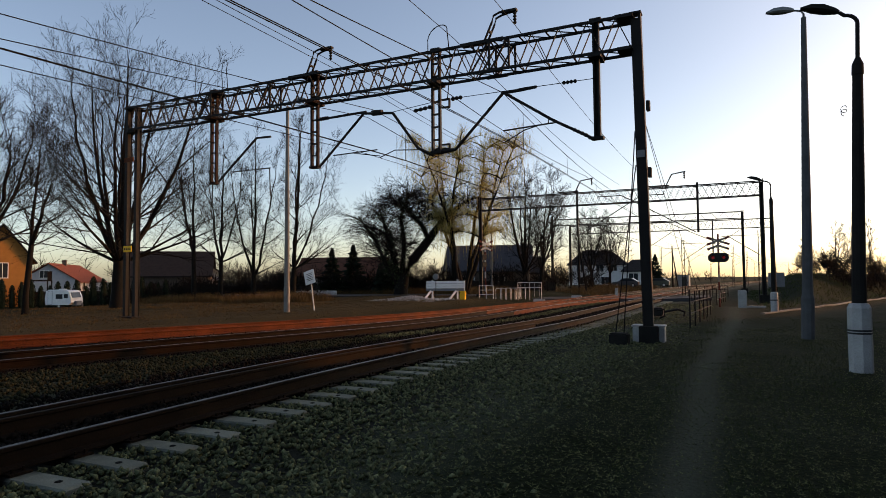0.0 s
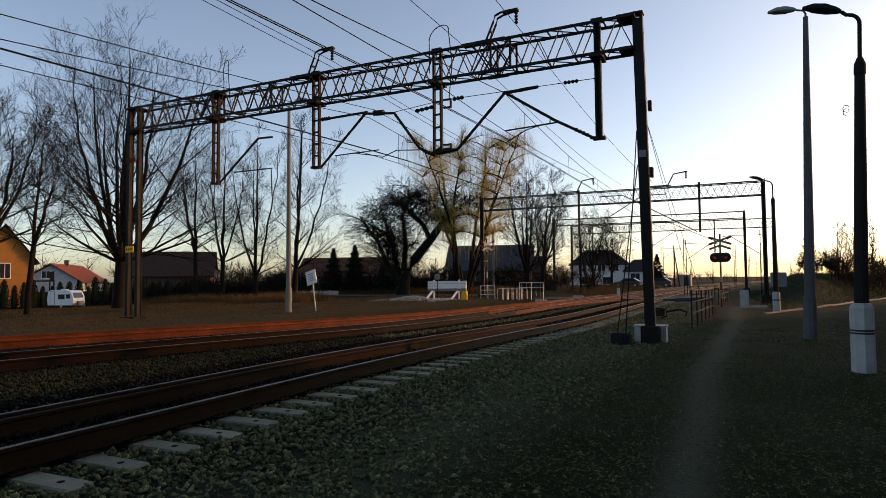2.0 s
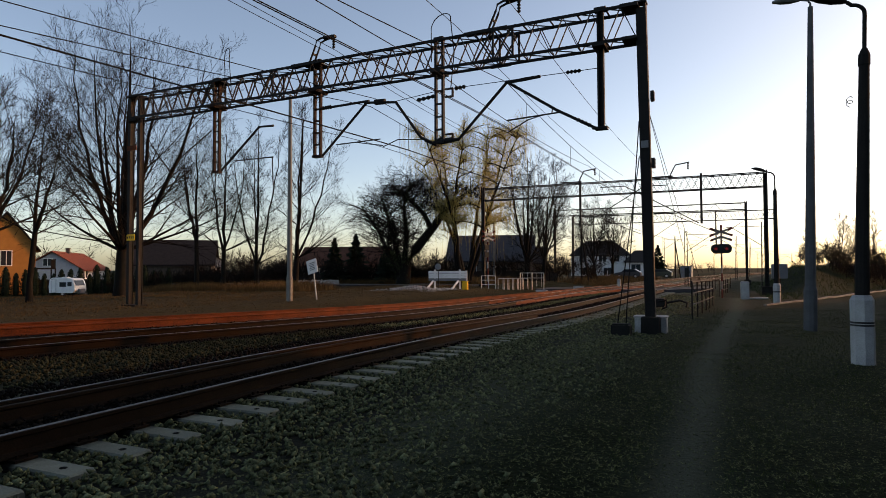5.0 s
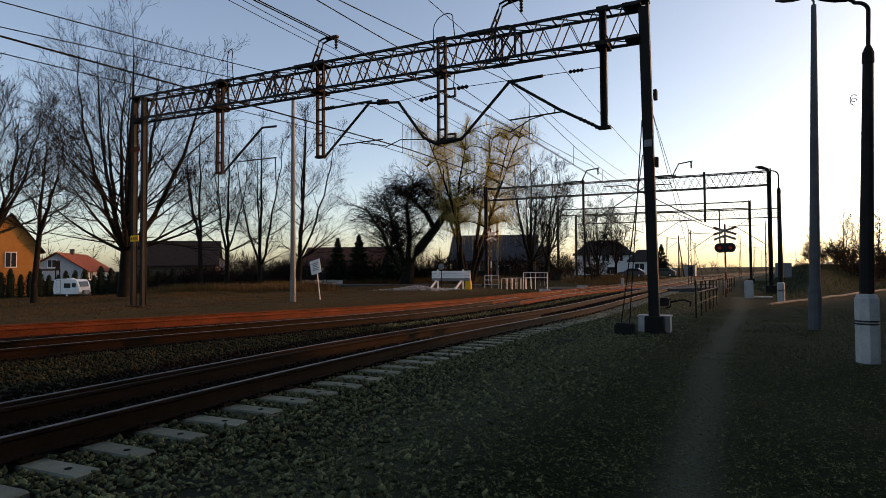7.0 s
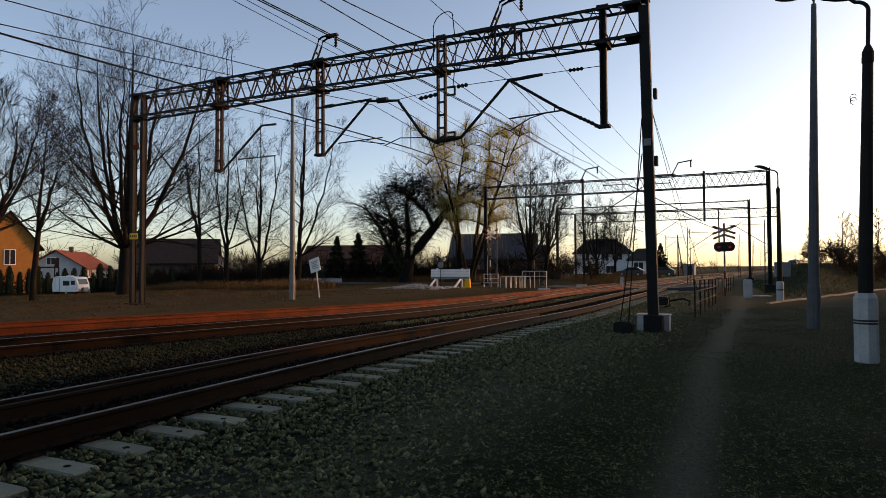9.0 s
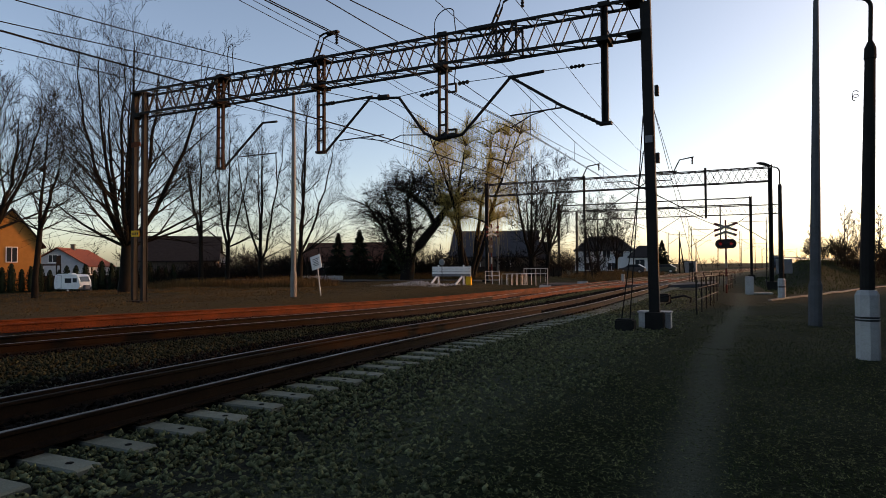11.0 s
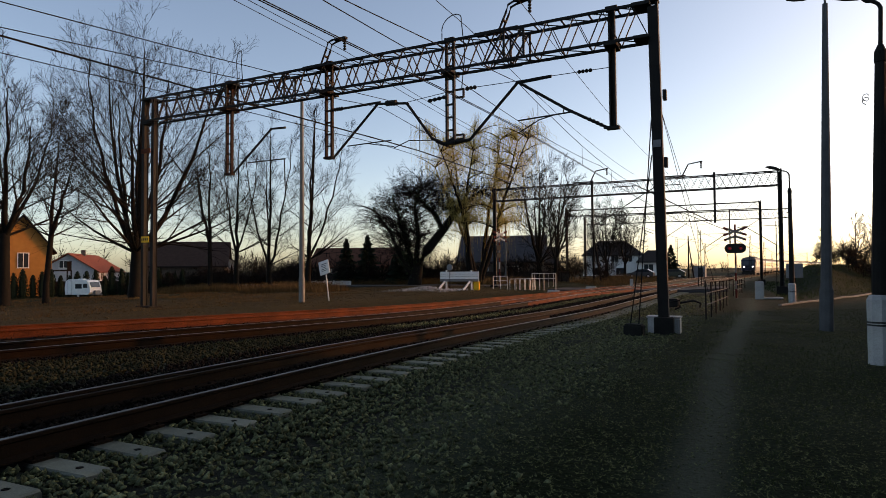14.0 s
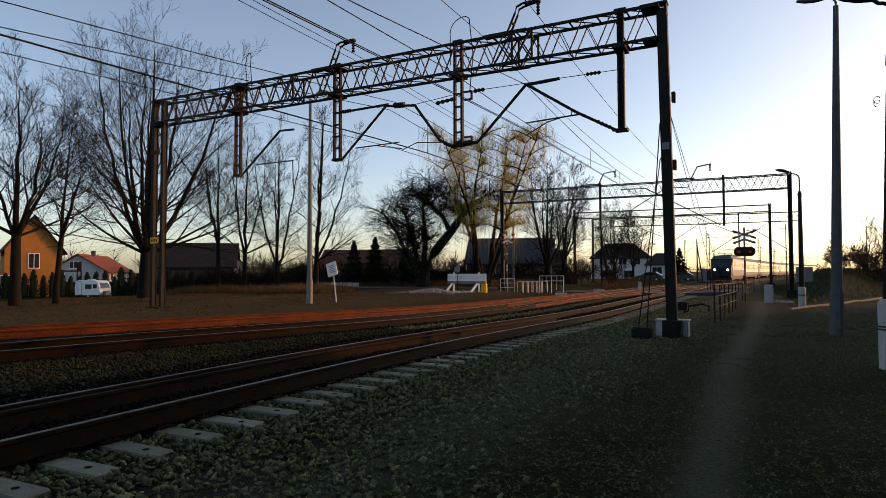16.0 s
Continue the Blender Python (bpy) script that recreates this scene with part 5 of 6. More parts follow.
part("cabinet_door", Build().block((0, -0.21, 1.75), (0.68, 0.02, 0.7), 0.008), GREY_PAINT, cb)
kb = []
for i in range(30):
    f = i / 29
    kb.append((2.4 + 11.1 * f, 35.8 + 27.2 * f, ground_z(2.4 + 11.1 * f, 35.8 + 27.2 * f)))
solo("kerb", Build().sweep([(-0.09, -0.2), (0.09, -0.2), (0.09, 0.06), (0.07, 0.08), (-0.07, 0.08), (-0.09, 0.06)], kb), OLD_CONCRETE, "pale concrete kerb along the road edge", "kerb", kind="structure")
# track-side box and cables by the rails
bx = thing("trackside_box", pose(-2.45, 31.5, -0.1 - drop(31.5), 0, 0, -5), "dark point motor box with a bent pipe", "trackside box")
part("box_body", Build().block((0, 0, 0.3), (0.7, 0.5, 0.4), 0.05), STEEL, bx)
part("pipe", Build().tube([(0.4, 0, 0.3), (1.0, 0, 0.42), (1.3, 0, 0.3), (1.25, 0, 0.1)], 0.05, 8), STEEL, bx)

# buffer board at the end of the siding
bb = thing("barrier_board", pose(-18.6, 43.6, -0.2, 0, 0, 12), "white plank barrier board on raking struts", "barrier")
for i in range(4):
    part("plank", Build().block((0, 0, 0.98 + i * 0.19), (2.95, 0.06, 0.175), 0.012), WHITE if i % 2 else GREY_PAINT if i == 0 else WHITE, bb)
for x in (-1.0, 0.95):
    part("upright", Build().box((x, 0.06, 0.8), (0.12, 0.06, 1.9)), WHITE, bb)
    part("strut", Build().bar((x - 0.1, -0.05, 0.9), (x - 0.75, -0.75, -0.1), 0.12, 0.12), WHITE, bb)
part("end_frame", Build().block((1.5, 0, 1.26), (0.06, 0.1, 0.82), 0.01), WHITE, bb)
sg_ = thing("round_sign", pose(-19.1, 43.0, 0.02), "small round sign on a thin post", "sign")
part("post", Build().tube([(0, 0, -0.2), (0, 0, 1.75)], 0.03, 8), STEEL, sg_)
part("disc", Build().tube([(0, -0.05, 1.75), (0, -0.02, 1.75)], 0.24, 20), GREY_PAINT, sg_)
yb = thing("grit_box", pose(-17.0, 43.2, 0.02, 0, 0, 10), "small yellow box beside the siding end", "box")
part("box_body", Build().block((0, 0, 0.3), (0.42, 0.4, 0.62), 0.05), YELLOW, yb)
part("lid", Build().block((0, 0, 0.64), (0.46, 0.44, 0.06), 0.015), YELLOW, yb)
# leaning notice board
nb = thing("notice_board", pose(-18.6, 26.6, 0.02, 0, -5, -12), "leaning white notice board with unreadable writing", "sign")
part("post", Build().tube([(0, 0, -0.2), (-0.12, 0, 1.5)], 0.03, 8), GALV, nb)
bd = part("board", Build().box((0, 0, 0), (0.74, 0.02, 0.7), 0, Matrix.Translation((-0.16, -0.05, 1.75)) @ Matrix.Rotation(radians(-9), 4, "Y")), WHITE, nb, "white board")
for i in range(5):
    part("writing_bar", Build().box((0.0 if i else 0.02, -0.013, 0.18 - i * 0.085), (0.46 - 0.07 * (i % 3), 0.004, 0.028), 0, Matrix.Translation((-0.16, -0.05, 1.75)) @ Matrix.Rotation(radians(-9), 4, "Y")), BLACK, bd)
# low signal and small marker posts along the far rails
for x, y, h in ((-8.4, 62.0, 0.9), (-10.9, 55.0, 0.35), (-12.3, 47.5, 0.25)):
    mp = thing("track_marker", pose(x, y, -0.05 - drop(y)), "small pale marker post beside the rails", "marker post", "track markers")
    part("stone", Build().block((0, 0, h / 2 - 0.05), (0.28 if h > 0.5 else 0.9, 0.25, h + 0.1), 0.03), PALE_CONCRETE, mp)


# far overhead masts along the line
def far_mast(x, y, side, h=7.6):
    t = thing("overhead_mast", pose(x, y, -0.5), "slim lattice mast with a wire bracket", "railway mast", "overhead masts")
    m = Build()
    for s in (-1, 1):
        m.bar((s * 0.16, 0, -0.2), (s * 0.11, 0, h), 0.07)
    for i in range(int(h / 0.6)):
        m.bar((-0.15, 0, i * 0.6), (0.14, 0, i * 0.6 + 0.5), 0.04, 0.03)
    part("mast", m, STEEL, t)
    part("bracket", Build().tube([(0, 0, h - 2.2), (side * 2.6, 0, h - 0.4), (side * 3.2, 0, h - 0.5)], 0.035, 6).tube([(0, 0, h - 0.4), (side * 2.6, 0, h - 0.4)], 0.025, 6), STEEL, t)


for y in (118, 150, 185, 225, 270, 320):
    far_mast(TRACK1(y) + 3.4, y, -1)
    far_mast(TRACK1(y) - GAP12 - 3.6, y, 1)
far_mast(4.1, 62.0, -1, 6.2)
far_mast(-2.6, 70.0, 1, 6.0)


def wood_pole(x, y, h, lean=0.0):
    t = thing("utility_pole", pose(x, y, -0.2), "weathered wooden utility pole with a raking strut", "utility pole", "utility poles")
    part("pole", Build().tube([(0, 0, -0.2), (lean, 0, h)], [0.13, 0.09], 8), WOOD_SLEEPER, t)
    part("strut", Build().tube([(0.9, 0, -0.2), (lean * 0.9, 0, h * 0.88)], [0.11, 0.09], 8), WOOD_SLEEPER, t)


wood_pole(-27.5, 108.0, 8.5)
wood_pole(-6.3, 120.0, 7.5)
wood_pole(-14.5, 75.0, 7.0)


# ---------- parked cars ----------
def car(x, y, z, rot, paint, label):
    t = thing("parked_car", pose(x, y, z, 0, 0, rot), label, "car", "parked cars")
    prof = [(-2.0, 0.3), (2.0, 0.3), (2.08, 0.6), (1.95, 0.82), (1.05, 0.95), (0.35, 1.42), (-1.05, 1.46), (-1.75, 1.05), (-2.05, 0.9)]
    part("body", Build().prism(prof, -0.82, 0.82), paint, t)
    for s in (-1, 1):
        part("side_window", Build().prism([(0.82, 0.98), (0.28, 1.34), (-0.95, 1.38), (-1.45, 1.02)], s * 0.83 - 0.01, s * 0.83 + 0.01), GLASS_DARK, t)
        for wx in (-1.25, 1.3):
            w = part("wheel", Build().tube([(wx, s * 0.66, 0.31), (wx, s * 0.85, 0.31)], 0.31, 16), BLACK, t)
            part("rim", Build().tube([(wx, s * 0.84, 0.31), (wx, s * 0.86, 0.31)], 0.19, 12), GALV, w)
        part("headlight", Build().block((2.03, s * 0.6, 0.7), (0.1, 0.3, 0.16), 0.02), GALV, t)
    part("windscreen", Build().bar((1.0, 0, 0.99), (0.42, 0, 1.4), 1.4, 0.02), GLASS_DARK, t)


CAR_DARK = mat("dark_car_paint", (0.05, 0.055, 0.06), (0.045, 0.05, 0.055), 0.3, 0.2, 1, 10, 0, spec=0.5)
CAR_GREEN = mat("green_car_paint", (0.035, 0.045, 0.035), (0.03, 0.04, 0.03), 0.3, 0.2, 1, 10, 0, spec=0.5)
car(-12.6, 104.0, 0.02, 176, CAR_DARK, "dark hatchback parked by the crossing road")
car(-8.2, 108.0, 0.02, 176, CAR_GREEN, "dark green hatchback parked by the road")

# ---------- train ----------
LOCO_BLUE = mat("dark_blue_loco_paint", (0.006, 0.010, 0.028), (0.005, 0.008, 0.02), 0.45, 0.0, 1, 10, 0.02, spec=0.25)
LOCO_GREY = mat("pale_loco_paint", (0.16, 0.165, 0.18), (0.12, 0.125, 0.14), 0.4, 0.1, 1, 10, 0.02, spec=0.5)
COACH = mat("pale_coach_paint", (0.4, 0.4, 0.4), (0.32, 0.32, 0.33), 0.35, 0.1, 1, 10, 0.02, spec=0.5)
ROOF_TRAIN = mat("train_roof", (0.16, 0.16, 0.16), (0.1, 0.1, 0.1), 0.7, 0, 1, 10, 0.05)
HEADLIGHT = glow("headlight_glass", (1.0, 0.95, 0.85), 6.0)


def bogie(t, y):
    b = part("bogie", Build().block((0, y, 0.55), (2.2, 3.2, 0.36), 0.05), BLACK, t)
    for dy in (-1.2, 1.2):
        for s in (-1, 1):
            part("wheel", Build().tube([(s * 0.68, y + dy, 0.46), (s * 0.82, y + dy, 0.46)], 0.46, 16), STEEL, b)


def vehicle_body(t, L, w, z0, z1, zr, paint, low):
    h = w / 2
    part("body", Build().prism([(-h, z0), (h, z0), (h, z1), (h - 0.12, z1 + 0.18), (-h + 0.12, z1 + 0.18), (-h, z1)], 0, L), paint, t)
    part("roof", Build().prism([(-h + 0.1, z1 + 0.16), (h - 0.1, z1 + 0.16), (h - 0.4, zr - 0.1), (h * 0.4, zr), (-h * 0.4, zr), (-h + 0.4, zr - 0.1)], 0.05, L - 0.05), ROOF_TRAIN, t)
    part("skirt_band", Build().prism([(-h - 0.006, z0), (h + 0.006, z0), (h + 0.006, z0 + low), (-h - 0.006, z0 + low)], 0.05, L - 0.05), LOCO_BLUE, t, "dark blue lower band")


def locomotive():
    t = thing("electric_locomotive", pose(0, 0, 0.16), "dark blue and pale electric locomotive with lit headlights", "locomotive", "train")
    L, w = 16.4, 3.0
    h = w / 2
    vehicle_body(t, L, w, 1.0, 3.35, 4.0, LOCO_GREY, 0.9)
    # raked cab front
    fr = Build().add([(-h, 0, 1.0), (h, 0, 1.0), (h, 0, 2.15), (-h, 0, 2.15), (-h + 0.25, -0.55, 1.05), (h - 0.25, -0.55, 1.05), (h - 0.2, -0.6, 2.1), (-h + 0.2, -0.6, 2.1),
                      (-h + 0.25, -0.15, 3.5), (h - 0.25, -0.15, 3.5), (-h, 0.05, 3.5), (h, 0.05, 3.5)],
                     ((4, 5, 6, 7), (0, 4, 7, 3), (5, 1, 2, 6), (7, 6, 9, 8), (3, 7, 8, 10), (6, 2, 11, 9), (0, 1, 5, 4), (8, 9, 11, 10), (1, 0, 3, 10, 11, 2)))
    part("cab_front", fr, LOCO_BLUE, t, "dark blue raked cab front")
    for s in (-1, 1):
        part("windscreen", Build().add([(s * 0.08, -0.585, 2.3), (s * 1.15, -0.565, 2.3), (s * 1.08, -0.27, 3.2), (s * 0.08, -0.27, 3.2), (s * 0.08, -0.62, 2.3), (s * 1.15, -0.6, 2.3), (s * 1.08, -0.305, 3.2), (s * 0.08, -0.305, 3.2)],
                                   ((0, 1, 2, 3), (7, 6, 5, 4), (0, 4, 5, 1), (1, 5, 6, 2), (2, 6, 7, 3), (3, 7, 4, 0))), GLASS_DARK, t)
        part("headlight", Build().tube([(s * 0.88, -0.66, 1.92), (s * 0.88, -0.55, 1.92)], 0.13, 16), HEADLIGHT, t, "bright white headlight")
        bu = part("buffer", Build().tube([(s * 0.88, -1.05, 0.95), (s * 0.88, -0.4, 0.95)], [0.1, 0.1], 10), STEEL, t)
        part("buffer_plate", Build().tube([(s * 0.88, -1.1, 0.95), (s * 0.88, -1.05, 0.95)], 0.24, 16), STEEL, bu)
        for y in (2.4, 5.0, 7.6, 10.2, 12.8):
            part("side_window", Build().block((s * 1.505, y, 2.75), (0.03, 1.0, 0.6), 0.008), GLASS_DARK, t)
        part("cab_door", Build().block((s * 1.506, 1.05, 2.1), (0.03, 0.65, 2.0), 0.008), LOCO_BLUE, t)
    part("plough", Build().block((0, -0.45, 0.55), (2.7, 0.3, 0.5), 0.05), BLACK, t)
    part("underframe", Build().block((0, 8.2, 0.75), (2.4, 15.6, 0.5), 0.05), BLACK, t)
    for y in (3.4, 13.0):
        bogie(t, y)
    for y in (3.0, 12.6):
        p = Build().bar((-0.8, y, 4.05), (0.8, y, 4.05), 0.1).tube([(0, y + 0.7, 4.05), (0, y - 0.7, 4.6), (0, y + 0.2, 5.25 if y > 5 else 4.35)], 0.04, 6)
        p.bar((-0.85, y + 0.2, 5.25 if y > 5 else 4.35), (0.85, y + 0.2, 5.25 if y > 5 else 4.35), 0.06)
        part("pantograph", p, STEEL, t)
    for y in (6, 8.2, 10.2):
        part("roof_box", Build().block((0, y, 4.1), (1.6, 1.2, 0.3), 0.05), ROOF_TRAIN, t)
    return t


def coach():
    t = thing("passenger_coach", pose(0, 0, 0.16), "pale passenger coach with dark windows", "railway coach", "train")
    L = 24.4
    vehicle_body(t, L, 2.85, 1.05, 3.2, 4.0, COACH, 0.5)
    for s in (-1, 1):
        for i in range(10):
            part("side_window", Build().block((s * 1.432, 3.2 + i * 2.0, 2.5), (0.03, 1.25, 0.85), 0.008), GLASS_DARK, t)
        for y in (0.9, L - 0.9):
            part("door", Build().block((s * 1.434, y, 2.1), (0.03, 0.8, 1.95), 0.008), LOCO_BLUE, t)
    part("underframe", Build().block((0, L / 2, 0.85), (2.4, L - 1, 0.4), 0.05), BLACK, t)
    part("gangway", Build().block((0, -0.15, 2.15), (1.3, 0.4, 2.2), 0.05), BLACK, t)
    for y in (3.0, L - 3.0):
        bogie(t, y)
    return t


LOCO = locomotive()
first = coach()
COACHES = [first] + [copy_thing(first, pose(0, 0, 0.16)) for _ in range(6)]

# ---------- ballast, grass and undergrowth ----------
def scatter(name, bases, pos, size, mt, label, category, tilt=3.14, squash=1.0, parent=None):
    """Many small pieces as one mesh: bases are (verts, tris) arrays, pos an array of places."""
    rs = np.random.RandomState(len(pos))
    n = len(pos)
    which = rs.randint(0, len(bases), n)
    vs, fs, off = [], [], 0
    for b, (bv, bf) in enumerate(bases):
        p, s = pos[which == b], size[which == b]
        k = len(p)
        if not k:
            continue
        a, c = rs.uniform(0, 6.283, k), rs.uniform(-tilt, tilt, k)
        ca, sa, cc, sc = np.cos(a), np.sin(a), np.cos(c), np.sin(c)
        x, y, z = [bv[None, :, i] * s[:, None] for i in range(3)]
        y, z = y * cc[:, None] - z * sc[:, None], y * sc[:, None] + z * cc[:, None]
        x, y = x * ca[:, None] - y * sa[:, None], x * sa[:, None] + y * ca[:, None]
        v = np.stack([x + p[:, None, 0], y + p[:, None, 1], z * squash + p[:, None, 2]], -1).reshape(-1, 3)
        f = (bf[None] + (np.arange(k) * len(bv))[:, None, None]).reshape(-1, bf.shape[1]) + off
        off += len(v)
        vs.append(v)
        fs.append(f)
    v, f = np.concatenate(vs), np.concatenate(fs)
    me = bpy.data.meshes.new(name)
    me.vertices.add(len(v))
    me.vertices.foreach_set("co", v.astype(np.float32).ravel())
    me.loops.add(f.size)
    me.loops.foreach_set("vertex_index", f.astype(np.int32).ravel())
    me.polygons.add(len(f))
    me.polygons.foreach_set("loop_start", np.arange(0, f.size, f.shape[1], dtype=np.int32))
    me.update(calc_edges=True)
    me.materials.append(mt)
    ob = new(name, me)
    return tagged(ob, label, category, kind="stuff")


def stone_bases(n):
    out = []
    rs = np.random.RandomState(4)
    quads = [(0, 2, 4), (2, 1, 4), (1, 3, 4), (3, 0, 4), (2, 0, 5), (1, 2, 5), (3, 1, 5), (0, 3, 5)]
    for _ in range(n):
        v = np.array([(1, 0, 0), (-1, 0, 0), (0, 1, 0), (0, -1, 0), (0, 0, 0.8), (0, 0, -0.8)], float)
        v = v * rs.uniform(0.7, 1.1, (6, 1)) + rs.uniform(-0.32, 0.32, (6, 3))
        v[:, 2] *= 0.8
        out.append((v * 0.5, np.array(quads)))
    return out


def place(n, x0, x1, y0, y1, keep, seed, power=1.0):
    rs = np.random.RandomState(seed)
    y = y0 + (y1 - y0) * rs.uniform(0, 1, n) ** power
    x = rs.uniform(x0, x1, n)
    pts = [(a, b, z) for a, b in zip(x, y) for z in (keep(a, b, rs),) if z is not None]
    return np.array(pts)


def ballast_z(x, y, rs):
    u, w, d = x - TRACK1(y), x - TRACK2(y), drop(y)
    if u > 5.2 or w < -1.6:
        return None
    if u > 1.7:                           # shoulder falling to the path
        if u > 3.2 and rs.uniform() < (u - 3.2) / 2.0:
            return None
        return -0.085 - 0.02 * smooth_step(1.8, 3.2, u) + rs.uniform(-0.02, 0.02) - d
    if u > 0.86:                          # sleeper ends stay bare
        ph = ((y + 3.0) % 0.6)
        return None if (ph < 0.15 or ph > 0.45) else -0.09 + rs.uniform(-0.02, 0.012) - d
    if abs(u) < 0.66:
        return -0.05 + rs.uniform(-0.03, 0.03) - d
    if u > -0.85 or abs(abs(w) - 0.753) < 0.1:
        return None
    if abs(w) < 0.7:
        return -0.05 + rs.uniform(-0.03, 0.03) - d
    return -0.05 + 0.04 * smooth_step(1.2, 2.0, -u) * smooth_step(1.2, 2.0, w) + rs.uniform(-0.03, 0.03) - d


STONES = stone_bases(10)
near = place(72000, -14, 1.5, 1.2, 16, ballast_z, 1, 1.15)
def in_track(p):
    u = np.array([a - TRACK1(b) for a, b, _ in p])
    w = np.array([abs(a - TRACK2(b)) for a, b, _ in p])
    return ((u > -2.3) & (u < 0.84)) | (w < 1.5)


sz = np.random.RandomState(2).uniform(0.035, 0.095, len(near))
k_ = in_track(near)
o_ = ~k_ & (np.array([a - TRACK1(b) for a, b, _ in near]) < -1)
scatter("weathered_ballast", STONES, near[o_], sz[o_], DARKER_STONE, "darker ballast between the two lines", "ballast")
k2_ = k_ | o_
scatter("ballast_stones", STONES, near[~k2_], sz[~k2_], STONE, "crushed grey ballast stones beside the rails", "ballast")
scatter("oily_ballast", STONES, near[k_], sz[k_], BLACK_STONE, "near-black ballast between the rails", "ballast")
mid = place(42000, -13, 4, 16, 48, ballast_z, 3, 1.3)
k_ = in_track(mid)
sz = np.random.RandomState(3).uniform(0.06, 0.11, len(mid))
scatter("ballast_stones", STONES, mid[~k_], sz[~k_], STONE, "crushed grey ballast stones farther along the line", "ballast")
scatter("oily_ballast", STONES, mid[k_], sz[k_], BLACK_STONE, "near-black ballast between the farther rails", "ballast")


def grit_z(x, y, rs):
    u = x - TRACK1(y)
    if u < 3.0 or x > 2.0 + 0.1 * y:
        return None
    return ground_z(x, y) + 0.004


grit = place(18000, -4, 4, 2.0, 14, grit_z, 5, 1.2)
scatter("path_gravel", STONES[:4], grit, np.random.RandomState(5).uniform(0.008, 0.026, len(grit)), STONE, "fine gravel trodden into the path", "gravel")


def blade_bases(n, seed, lean=0.35, w=0.03, tuft=5):
    rs = np.random.RandomState(seed)
    out = []
    for _ in range(n):
        v, f = [], []
        for k in range(tuft):
            a = rs.uniform(0, 6.283)
            o = rs.uniform(-0.25, 0.25, 2)
            d = np.array([math.cos(a), math.sin(a)])
            s = np.array([-d[1], d[0]]) * w
            h, l = rs.uniform(0.6, 1.0), lean * rs.uniform(0.3, 1.3)
            i = len(v)
            v += [(*(o - s), -0.05), (*(o + s), -0.05), (*(o + d * l), h)]
            f.append((i, i + 1, i + 2))
        out.append((np.array(v), np.array(f)))
    return out


GRASS_G = mat("short_green_grass", (0.03, 0.05, 0.016), (0.05, 0.06, 0.022), 0.9, 0, 1, 8, 0, rand=-0.4)
GRASS_DRY = mat("dry_grass", (0.14, 0.085, 0.034), (0.05, 0.036, 0.016), 0.9, 0, 0.6, 6, 0, rand=-0.4)


def verge_z(x, y, rs):
    if abs(x - path_x(y)) < 0.3 or x - TRACK1(y) < 3.4 or (x - TRACK1(y) < 5.5 and rs.uniform() < 0.7) or noise.noise((x * 0.5, y * 0.5, 2)) < -0.15 - 0.1 * (x > 2):
        return None
    return ground_z(x, y)


LITTER = mat("dead_grass_litter", (0.115, 0.13, 0.055), (0.018, 0.026, 0.008), 0.9, 0, 6, 30, 0, rand=-0.8)


def litter_z(x, y, rs):
    if x - TRACK1(y) < 3.0 or x > 1.5 + 0.3 * y:
        return None
    if abs(x - path_x(y)) < 0.22 and rs.uniform() < 0.8:
        return None
    return ground_z(x, y) + 0.012


lit_ = place(80000, -3.8, 7.5, 2.2, 26, litter_z, 15, 1.5)
scatter("leaf_litter", blade_bases(8, 6, 1.6, 0.16, 3), lit_, np.random.RandomState(15).uniform(0.014, 0.035, len(lit_)), LITTER, "dead grass and leaf litter trodden beside the path", "leaf litter", 0.5, 0.5)


def verge_litter_z(x, y, rs):
    t3 = x - TRACK3(y)
    if y < 45 and t3 > -1.5 and (t3 < 1.3 or x - TRACK1(y) > -GAP12 - 2.4):
        return None
    if y > 45 and x - TRACK1(y) > -GAP12 - 4:
        return None
    return ground_z(x, y) + 0.02


LITTER_DRY = mat("dry_litter", (0.11, 0.08, 0.036), (0.02, 0.018, 0.009), 0.9, 0, 1, 8, 0, rand=-0.6)
vl = place(42000, -46, -9, 8, 56, verge_litter_z, 16, 1.0)
scatter("dry_litter", blade_bases(8, 7, 1.2, 0.16, 3), vl, np.random.RandomState(16).uniform(0.03, 0.085, len(vl)), LITTER_DRY, "brown dead leaves and grass beyond the tracks", "leaf litter", 0.5, 0.7)
tufts = place(30000, -3.5, 8, 2, 34, verge_z, 7, 1.3)
scatter("grass_tufts", blade_bases(6, 1), tufts, np.random.RandomState(7).uniform(0.03, 0.075, len(tufts)), GRASS_G, "short dark grass on both sides of the footpath", "grass", 0.2)


def mound_z(x, y, rs):
    d = -(x - 2.4) * 0.925 + (y - 35.8) * 0.378
    if d < 1 or x - TRACK1(y) < 7:
        return None
    return ground_z(x, y)


mt_ = place(16000, 3, 32, 38, 95, mound_z, 9, 1.2)
scatter("mound_grass", blade_bases(6, 2), mt_, np.random.RandomState(9).uniform(0.12, 0.32, len(mt_)), GRASS_G, "rough grass on the mound beside the crossing", "grass", 0.2)


def dry_z(x, y, rs):
    u = x - TRACK1(y)
    k = noise.noise((x * 0.12, y * 0.12, 5))
    if u > -14.5 or x > TRACK3(y) - 1.6 if y < 45 else u > -10 - GAP12:
        return None
    if 42 < y < 57 and u > -30 and k < 0.3:
        return None
    if k < -0.1 and rs.uniform() < 0.75:
        return None
    return ground_z(x, y)


dg = place(30000, -50, -12, 10, 60, dry_z, 11, 0.9)
